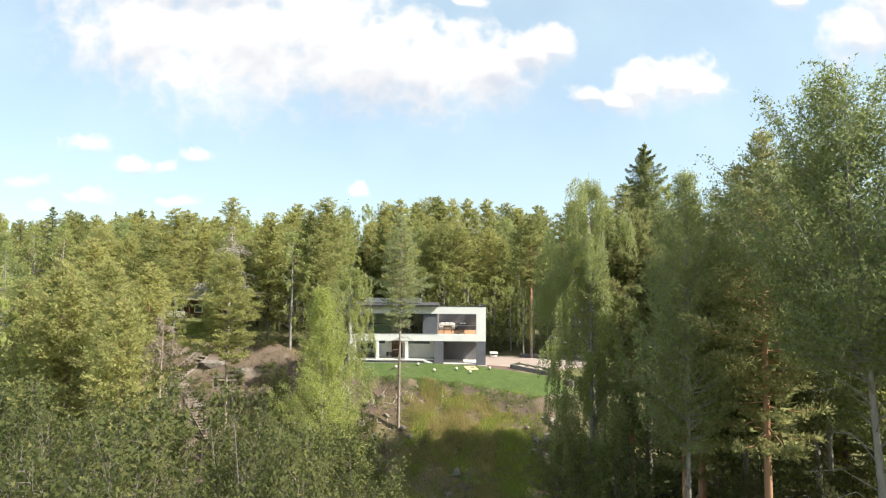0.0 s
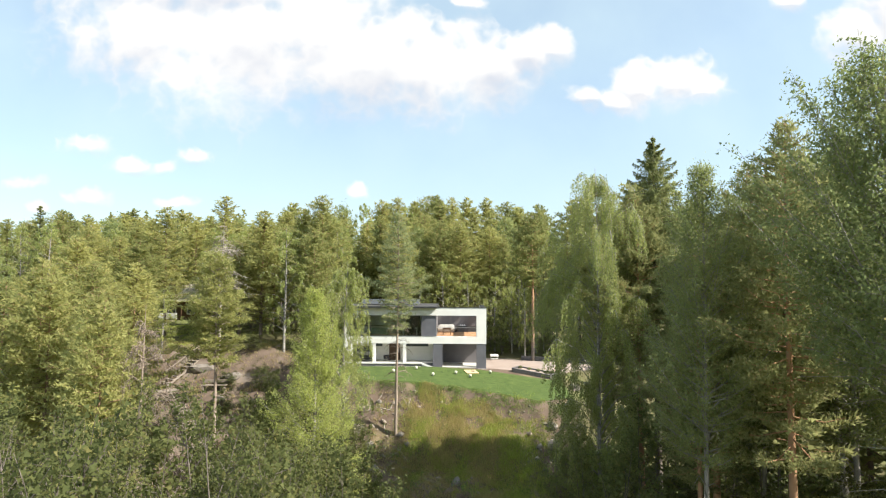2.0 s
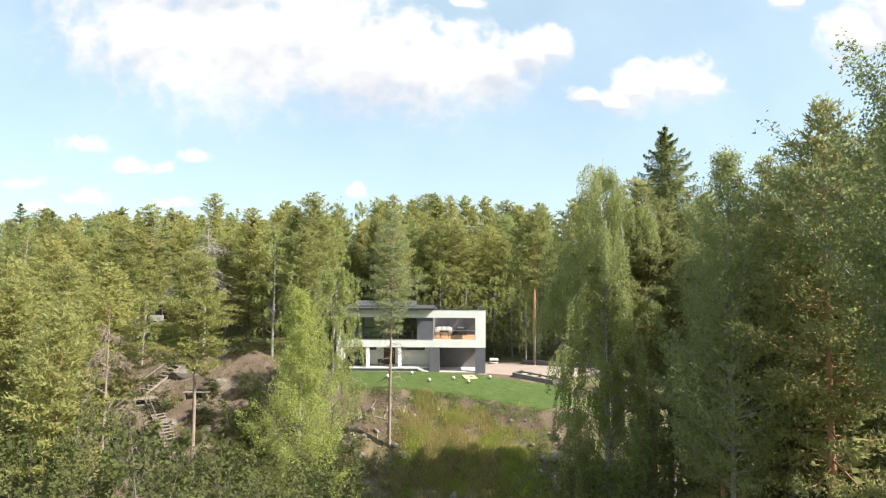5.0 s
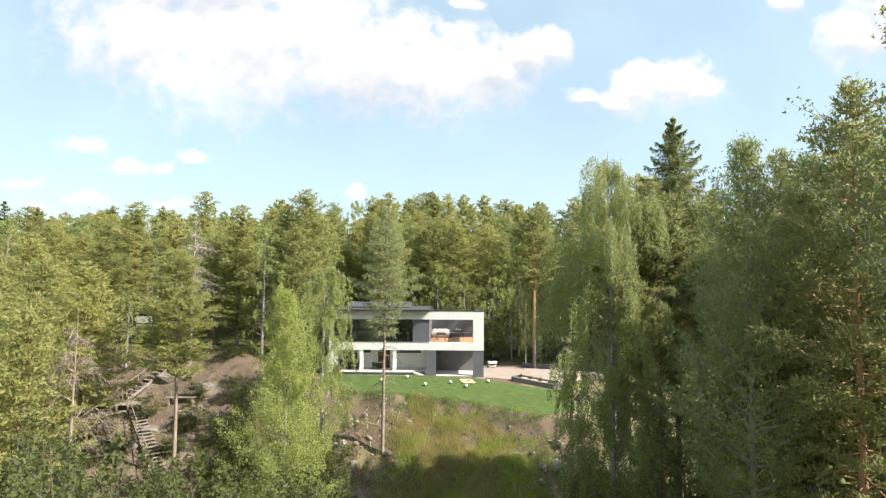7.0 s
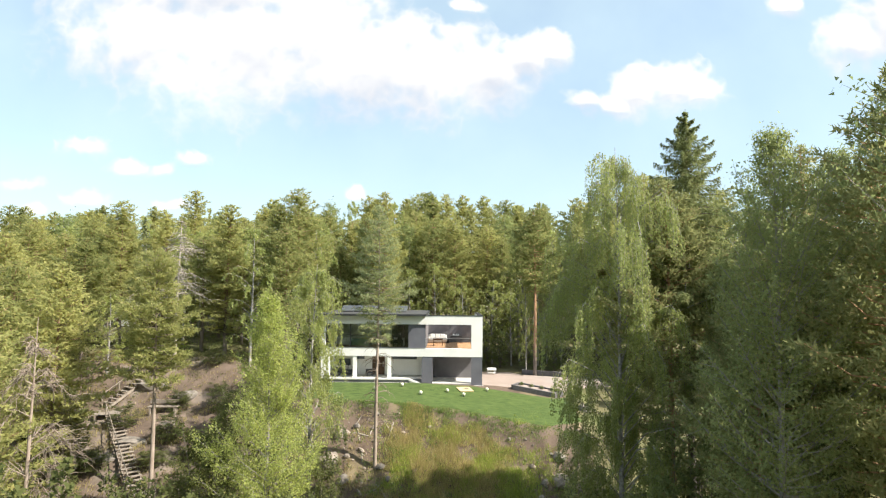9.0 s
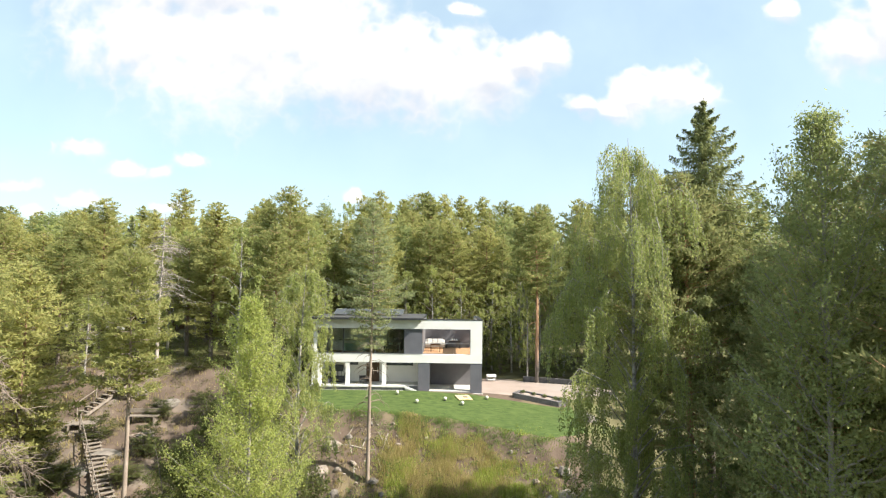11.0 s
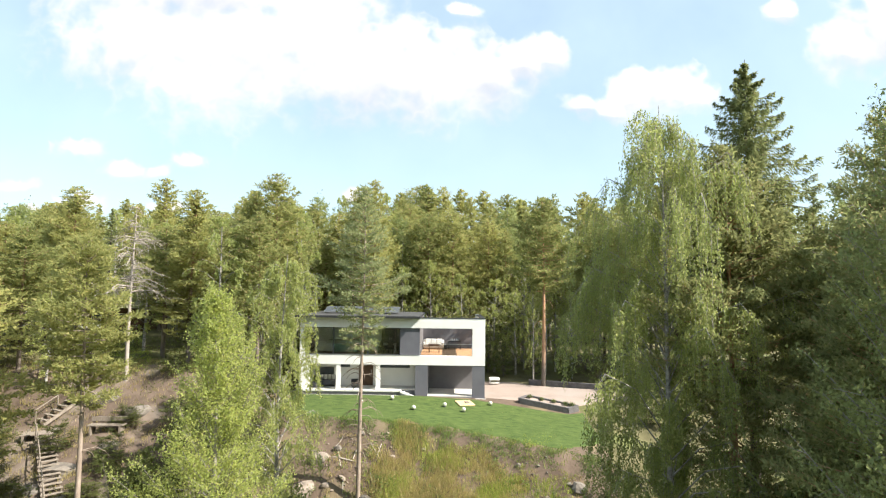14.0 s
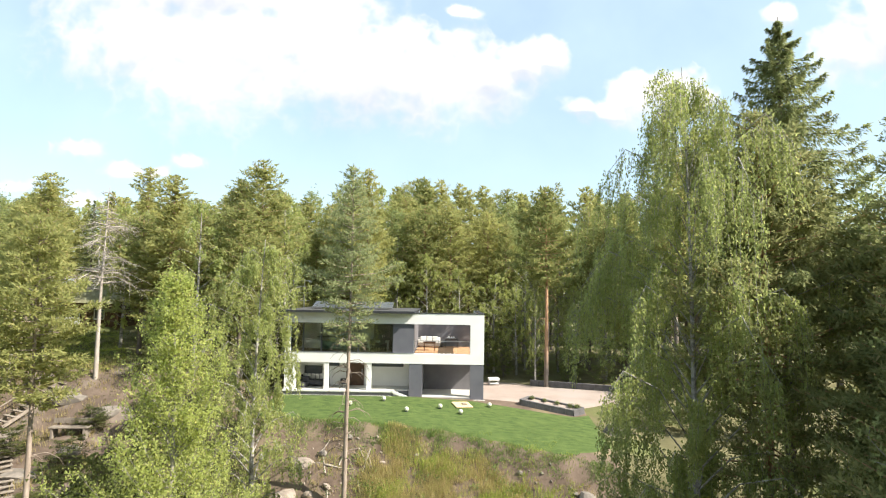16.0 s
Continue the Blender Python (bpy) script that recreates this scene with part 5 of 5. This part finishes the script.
def free(x, y, gap):
    if -13.2 < x < 4.6 and y < 73.5:
        return False
    if 3 < x < 24 and y < 70.5 - 0.45 * max(0, x - 7):
        return False
    if -28 < x < -15 and y < 58:
        return False
    if math.hypot(x + 36, y - 78) < 6 or (abs(x + 36 + (76 - y) * -0.63) < 2.8 and 56 < y < 77):
        return False
    if abs(x + 36 - (76 - y) * 0.53) < 2.4 and 48 < y < 76:
        return False
    ways = (0.1 - 23.0 * (y + 1) / 58, 0.7 - 23.6 * (y - 18.2) / 38.8)
    if 34 < y < 57 and min(ways) - 1.8 < x < max(ways) + 1.8:
        return False
    return all((x - a) ** 2 + (y - b) ** 2 > gap * gap for a, b in taken)


def plant(n, x0, x1, y0, y1, sky0, sky1, gap):
    """Trees at random places on rising ground, taller towards the back: sky0 and sky1 are the slopes of their tips."""
    done = tries = 0
    while done < n and tries < n * 30:
        tries += 1
        x, y = rnd.uniform(x0, x1), rnd.uniform(y0, y1)
        if not free(x, y, gap):
            continue
        taken.append((x, y))
        q, pick = rnd.random(), None
        for trees, nominal, share in kinds:
            if q < share:
                pick = rnd.choice(far_pines if trees is near_pines and y > 84 else trees)
                break
            q -= share
        if pick is None:
            trees, nominal = kinds[0][0], kinds[0][1]
            pick = rnd.choice(trees)
        top = 8.9 + (rnd.uniform(sky0, sky1) + 0.003) * (y + 1)
        h = top - float(land(x, y))
        again(pick, x, y, top, nominal, rnd.uniform(0, 360), rnd.uniform(0.85, 1.1) * max(0.7, min(1.25, h / nominal + 0.1)))
        done += 1


west_pine = pine(104, 16.0, 3.2, 0.16, 124, 11000, 0.28, 0.125, dead=5, rad=0.17, top=2.0, label="dense olive-green pine on the hillside")
again(west_pine, -29.0, 41.0, 10.2, 16.0, 200, 1.1)
again(west_pine, -24.6, 44.6, 10.4, 16.0, 20, 0.95)
again(west_pine, -18.8, 31.4, 7.8, 16.0, 10, 0.8)
again(far_leaf[0], -44.0, 72.0, 17.0, 15.0, 10, 1.4)
stand(mid, 22.0, 34.0, 16.5, 21.0, 20, 1.2)
stand(mid, 19.8, 29.5, 17.0, 21.0, 200, 1.2)
for k, (x, y, top) in enumerate(((-29.5, 47.0, 10.6), (-26.8, 38.5, 9.2), (-34.0, 52.0, 13.0), (-22.4, 37.0, 8.4), (-32.0, 58.5, 13.2), (-38.5, 60.0, 14.6))):
    again(west_pine, x, y, top, 16.0, 70 * k, 0.95)
    taken.append((x, y))
taken += [(-21.9, 41), (-29, 41), (-18.8, 31.4), (-44, 72), (-12.6, 39.4), (-17.2, 32.6), (-17.3, 44)]
for k, (x, y, top) in enumerate(((5.5, 74.5, 10.5), (7.6, 73.6, 9.0), (10.5, 73.0, 11.0), (13.0, 72.4, 9.2), (15.6, 71.2, 10.5), (12.0, 75.6, 13.0), (8.8, 76.2, 13.4), (18.0, 70.4, 11.0), (2.0, 75.0, 11.0), (-1.2, 75.6, 12.4), (-4.2, 76.2, 11.8))):
    again(far_birch[k % 2], x, y, top, 16.0, 61 * k, 0.8)
    taken.append((x, y))
again(far_birch[0], 8.6, 68.5, 12.0, 16.0, 200, 0.55)
plant(34, -13, 30, 72.5, 82, 0.06, 0.118, 2.2)
plant(34, -26, 42, 82, 112, 0.120, 0.150, 2.8)
plant(40, -52, -13, 58, 82, 0.07, 0.122, 2.6)
plant(26, -60, -20, 84, 112, 0.10, 0.128, 2.6)
plant(28, -85, -18, 72, 112, 0.10, 0.125, 3.4)
plant(14, 18, 42, 66.5, 80, 0.09, 0.19, 3.0)
plant(20, -58, -25, 36, 58, -0.02, 0.07, 2.8)

# the wood goes on east of the aspens: mostly unseen trees, added for shade
for k in range(26):
    x, y = 23.0 + 3.3 * (k % 6) + rnd.uniform(-1, 1), 6 + 6.5 * (k // 6) + rnd.uniform(-2, 2)
    again((far_pines + far_leaf)[k % 4], x, y, rnd.uniform(9, 13), 18.0 if k % 4 < 2 else 15.0, 50 * k, 1.0)

# dark conifers between the aspens
for k, (x, y, top) in enumerate(((23.0, 35.0, 6.0), (26.6, 31.6, 6.0), (20.0, 38.0, 3.0), (22.5, 43.0, 4.5), (25.5, 40.0, 5.0), (28.5, 43.0, 5.5), (17.5, 41.5, 2.0), (26.0, 46.5, 5.0), (31.0, 41.5, 6.0), (30.0, 37.0, 6.0))):
    again(far_spruce[k % 2], x, y, top, 18.0, 71 * k, 0.95)

# far woods as one mass of small crowns
def far_woods():
    rng = np.random.default_rng(77)
    leaves = Leaves(rng)
    for k in range(640):
        y = rng.uniform(112, 330)
        x = rng.uniform(-1.05, 0.75) * (y + 20)
        z0 = float(land(x, y))
        top = min(8.9 + rng.uniform(0.085, 0.128) * (y + 1), z0 + rng.uniform(15, 24))
        n = 130
        f = rng.uniform(0, 1, n)
        rr = (1 - f) ** 0.6 * rng.uniform(1.4, 2.4) * np.sqrt(rng.uniform(0, 1, n))
        az = rng.uniform(0, 6.283, n)
        c = np.stack([x + rr * np.cos(az), y + rr * np.sin(az), top - (1 - f) * (top - z0) * 0.75], 1)
        leaves.add(c, rng.normal(size=(n, 3)) + np.array([0, 0, 0.4]), 1.1, 0.55)
    v, f = leaves.mesh()
    tagged(soup("far_woods", v, f, M_PINE), "distant green conifer wood", "woods", kind="stuff")


far_woods()

# alder and willow thicket on the near shore
alders = [broadleaf(160 + k, 12.0, 2.3, 0.14, 66, 8, 12000, 0.105, M_BARK, M_ALDER, "alder_tree", "bushy alder with dull green leaves", "alders of the thicket", rad=0.12, top=1.5, stems=3) for k in range(2)]
scrub = [broadleaf(165 + k, 12.0, 2.4, 0.10, 42, 7, 3900, 0.20, M_BARK, (M_ALDER, M_SCRUB)[k], "alder_tree", "bushy alder with dull green leaves", "alders of the thicket", rad=0.12, top=1.5, stems=3, twigs=False) for k in range(2)]
thicket = [(-7.4, 10.9, 6.0), (-11.0, 19.9, 4.9), (-5.4, 15.8, 5.5), (-4.6, 26.8, 1.3), (-9.6, 14.6, 5.2), (-12.8, 12.8, 5.6), (-3.0, 12.0, 3.6), (-8.0, 21.2, 4.2), (-15.5, 21.5, 4.6), (-14.2, 16.8, 5.2), (-19.0, 24.0, 3.4),
           (-12.0, 25.0, 3.0), (-6.2, 22.5, 3.2), (-15.8, 27.5, 2.2), (-2.9, 18.2, 2.2), (-9.0, 27.0, 1.6), (-5.9, 30.2, 0.2), (-3.2, 22.6, 0.4), (-21.5, 19.0, 5.0), (-18.0, 14.0, 6.0), (-12.6, 31.0, 0.6), (-8.4, 32.2, -0.6), (-23.0, 29.0, 2.4),
           (-19.5, 31.0, 1.2), (-4.6, 34.0, -1.6), (-10.6, 35.0, -0.4), (-14.6, 36.0, -0.2), (-27.0, 33.0, 3.6), (-7.0, 36.8, -1.0), (-6.4, 41.8, -0.8), (-9.8, 43.0, 1.5), (-12.4, 40.0, 1.0), (-11.8, 47.5, 2.5), (-10.8, 51.5, 3.2),
           (8.2, 36.6, -0.5), (7.4, 40.2, -1.6), (9.4, 33.4, 1.0), (11.4, 35.0, 2.6), (11.6, 43.4, -0.6), (13.6, 44.4, 0.8), (16.0, 43.5, 2.0), (8.4, 44.0, 0.0),
           (17.6, 33.0, 5.5), (16.6, 61.8, 3.0), (16.9, 64.4, 3.4), (18.6, 60.0, 2.8), (17.6, 57.4, 1.8), (15.9, 58.6, 1.4), (19.6, 63.0, 3.8), (21.8, 60.8, 3.8), (20.8, 56.6, 2.4), (18.0, 44.0, 1.2), (21.0, 47.0, 2.0), (24.0, 44.0, 2.6), (27.0, 48.0, 3.0), (24.0, 50.0, 2.8), (19.0, 40.5, 1.2), (22.5, 41.0, 2.2), (29.0, 44.0, 3.4), (30.5, 51.0, 3.6), (33.5, 47.0, 4.0), (15.5, 22.0, -1.5), (17.5, 25.0, 0.2), (13.4, 26.0, -2.4), (19.6, 22.0, 0.8), (19.2, 28.0, 1.4), (16.4, 29.5, 0.6), (13.0, 21.6, -3.2), (21.4, 25.2, 1.6), (11.6, 25.4, -3.4), (17.2, 18.6, -1.0), (6.2, 72.2, 4.2), (9.0, 71.0, 3.6), (11.8, 69.8, 4.4), (14.6, 68.6, 4.0), (17.6, 67.4, 4.6), (20.6, 66.4, 4.2),
           (4.8, 74.0, 5.0), (-13.8, 62.0, 5.5), (-13.6, 66.5, 6.0), (-24.0, 45.5, 0.6), (-26.5, 49.5, 1.8), (-29.5, 52.0, 3.0), (-15.4, 50.5, 1.6), (-14.2, 55.5, 3.4), (-15.0, 59.0, 4.5), (-21.0, 37.5, 0.5), (-33.0, 46.0, 3.0), (-27.8, 45.6, 0.2), (-22.6, 42.6, -1.8), (-19.2, 48.9, 0.2), (-17.2, 52.8, 1.6), (-19.6, 57.6, 3.8), (-16.6, 47.4, -0.6), (-12.6, 39.4, 2.4), (-15.2, 48.8, 0.6), (-18.8, 46.2, -1.8), (-14.4, 45.2, -0.6), (-20.6, 53.2, 0.9), (-23.2, 50.2, 0.4), (-27.8, 50.8, 1.4), (-16.0, 44.2, -1.6), (-22.6, 45.8, -1.6)]
for k, (x, y, top) in enumerate(thicket):
    if x < 0 and y < 33:
        top += 1.0
    h = top - float(land(x, y))
    again(alders[k % 2] if y < 23.5 and x < 0 or x > 10 and y < 32 else scrub[x > 0 and y > 32], x, y, top, 12.0, 77 * k, min(1.1, max(0.55, h / 11.0)))


# ---------------------------------------------------------------- grass and weeds on the bank
def tufts(name, label, mat, n, spread, blade, seed, keep):
    rng = np.random.default_rng(seed)
    v, f = [], []
    for k in range(n):
        x, y = rng.uniform(*spread[0]), rng.uniform(*spread[1])
        p = keep(x, y)
        if rng.random() > p:
            continue
        z = rough_land(x, y) - 0.03
        tall = blade * rng.uniform(0.6, 1.2) * (0.6 + 0.5 * p)
        for b in range(9):
            az = rng.uniform(0, 6.283)
            o = np.array([x, y, z]) + np.append(rng.normal(size=2) * 0.13, 0)
            tip = o + np.array([math.cos(az) * tall * 0.45 * rng.random(), math.sin(az) * tall * 0.45 * rng.random(), tall * rng.uniform(0.7, 1.1)])
            sd = np.array([math.sin(az + 1), math.cos(az + 1), 0]) * 0.014
            i = len(v)
            v += [o - sd, o + sd, tip]
            f.append((i, i + 1, i + 2))
    tagged(soup(name, v, f, mat), label, "grass", kind="stuff")


def patch(x, y, s=0.45, o=0.0):
    return noise.noise(Vector((x * s, y * s, o)))


def ramp(v, a, b):
    return max(0.0, min(1.0, (v - a) / (b - a)))


def bank_cover(x, y):
    """Where tall grass grows: not on the rim of the lawn, nor on the bare soil to both sides."""
    d = float(lawn_edge(x)) - y
    q = 1.5 * patch(x, y, 0.55, 3.0)
    k = ramp(d + q, 0.7, 1.6)
    k *= max(0.2, ramp(x + q, -5.0, -3.4), ramp(-y, -46.5, -45))
    k *= max(0.07, 1 - ramp(x + q, 5.2, 6.4))
    k *= max(0.3, ramp(y + q, 46, 47.5), ramp(x, 1.0, 2.5))
    if (x + 2.0) ** 2 + ((y - 53.5) * 1.2) ** 2 < 1.7 + q:
        k = 1.0
    return k


def lush(x, y):
    """The damp hollow at the foot of the bank, where the grass stays green."""
    return math.exp(-((x - 6.0) / 2.3) ** 2 - ((y - 47.5) / 4.2) ** 2)


def dry_zone(x, y):
    return bank_cover(x, y) * max(0.3, min(1.0, 0.95 + 1.4 * patch(x, y, 0.5, 1.0))) * (1 - 0.8 * lush(x, y))


def fresh_zone(x, y):
    return min(1.0, max(bank_cover(x, y), 0.8 * lush(x, y)) * max(0.12, min(1.0, 0.35 + 1.5 * patch(x, y, 0.5, 9.0) + 0.9 * lush(x, y))))


tufts("dry_grass", "tall dry yellow-brown grass on the bank", M_DRYGRASS, 27000, ((-7, 9), (38, 54.8)), 0.42, 31, dry_zone)
tufts("fresh_grass", "tall yellow-green grass on the bank", M_FRESHGRASS, 25000, ((-6, 9), (37, 54.8)), 0.44, 32, fresh_zone)


tufts("hill_grass", "withered grass between the trees on the hillside", M_DRYGRASS, 5000, ((-34, -12), (40, 62)), 0.4, 36, lambda x, y: 0.5 + patch(x, y, 0.4, 12.0))


tufts("clearing_grass", "short green grass in the clearing before the cabin", M_FRESHGRASS, 4500, ((-38, -23), (58, 73)), 0.2, 37, lambda x, y: 0.9 if abs(x + 36 + (76 - y) * -0.63) < 3.5 else 0.1)


def lawn_rim(x, y):
    d = abs(float(lawn_edge(x)) - 0.15 - y)
    return max(0.0, 1.0 - d * 0.9) * max(0.0, 0.55 + 1.6 * patch(x, y, 0.9, 4.0))


tufts("lawn_rim_weeds", "low green weeds along the edge of the lawn", M_WEED, 14000, ((-9, 11), (50, 57)), 0.26, 33, lawn_rim)


def blades_on_lawn(x, y):
    d = y - float(lawn_edge(x))
    return 0.0 if d < 0.3 or y > 61 - 0.1 * max(0, x - 3) - (0.3 * (x - 3.5) if x > 3.5 else 0) else 0.8 + 0.4 * patch(x, y, 0.7, 2.0)


tufts("lawn_blades", "short mown grass blades of the lawn", M_WEED, 11000, ((-10, 9), (52.5, 61)), 0.07, 34, blades_on_lawn)


def weeds(name, label, seed, n, spread, keep, size, mat):
    rng = np.random.default_rng(seed)
    leaves = Leaves(rng)
    for k in range(n):
        x, y = rng.uniform(*spread[0]), rng.uniform(*spread[1])
        if rng.random() > keep(x, y):
            continue
        z = rough_land(x, y)
        s = size * rng.uniform(0.5, 1.3)
        m = 26
        c = np.array([x, y, z + s * 0.5]) + rng.normal(size=(m, 3)) * np.array([s * 0.5, s * 0.5, s * 0.33])
        leaves.add(c, rng.normal(size=(m, 3)) + np.array([0, 0, 0.5]), 0.13, 0.07)
    v, f = leaves.mesh()
    tagged(soup(name, v, f, mat), label, "weeds", kind="stuff")


def shrub(x, y, z, size, seed):
    t = thing("shrub", "small dark shrub planted in the block bed", "shrub", "shrubs in the planting bed", (x, y, z))
    rng = np.random.default_rng(seed)
    w, leaves = Wood(), Leaves(rng)
    for k in range(7):
        az = rng.uniform(0, 6.28)
        w.limb([(0, 0, -0.05), (math.cos(az) * size * 0.4, math.sin(az) * size * 0.4, size * rng.uniform(0.5, 0.9))], [0.012, 0.004], 4)
    c = rng.normal(size=(260, 3)) * np.array([0.32, 0.32, 0.24]) * size + np.array([0, 0, size * 0.5])
    leaves.add(c, rng.normal(size=(260, 3)) + np.array([0, 0, 0.5]), 0.09, 0.06)
    soup("stems", w.v, w.f, M_BARK, t, smooth=True)
    v, f = leaves.mesh()
    soup("foliage", v, f, M_SPRUCE, t)


for k, (x, y, size) in enumerate(((7.2, 61.1, 0.26), (8.1, 60.85, 0.22), (9.0, 60.6, 0.22), (9.9, 60.3, 0.3), (10.35, 60.2, 0.34))):
    shrub(x, y, float(land(x, y)) + 0.31, size, 60 + k)


def under_zone(x, y):
    d = float(lawn_edge(x)) - y
    return 0.0 if d < 0.6 else max(0.03, min(1, (0.25 if -3 < x < 6 and y > 45 else 0.5) + 1.2 * patch(x, y, 0.45, 6.0)))


weeds("bank_weeds", "low green weeds and seedlings on the bank", 41, 1500, ((-12, 12), (33, 54)), under_zone, 0.45, M_WEED)
weeds("hill_scrub", "low scrub under the trees on the hillside", 42, 2300, ((-42, -13), (38, 72)), lambda x, y: 0.35 + patch(x, y, 0.25, 8.0), 0.55, M_ALDER)

# fallen branches on the bank
rng_b = np.random.default_rng(9)
for k in range(14):
    x, y = rng_b.uniform(-7.5, -3.2), rng_b.uniform(47.5, 53.8)
    az, L = rng_b.uniform(0, 6.28), rng_b.uniform(0.6, 1.9)
    w = Wood()
    pts = [np.array([x + math.cos(az) * L * s, y + math.sin(az) * L * s, rough_land(x + math.cos(az) * L * s, y + math.sin(az) * L * s) + 0.03]) for s in (0, 0.5, 1)]
    w.limb(pts, [0.05, 0.045, 0.025], 6)
    o = soup("fallen_branch", w.v, w.f, M_DEADWOOD, smooth=True)
    tagged(o, "bare grey branch lying on the soil bank", "branch", "fallen branches")
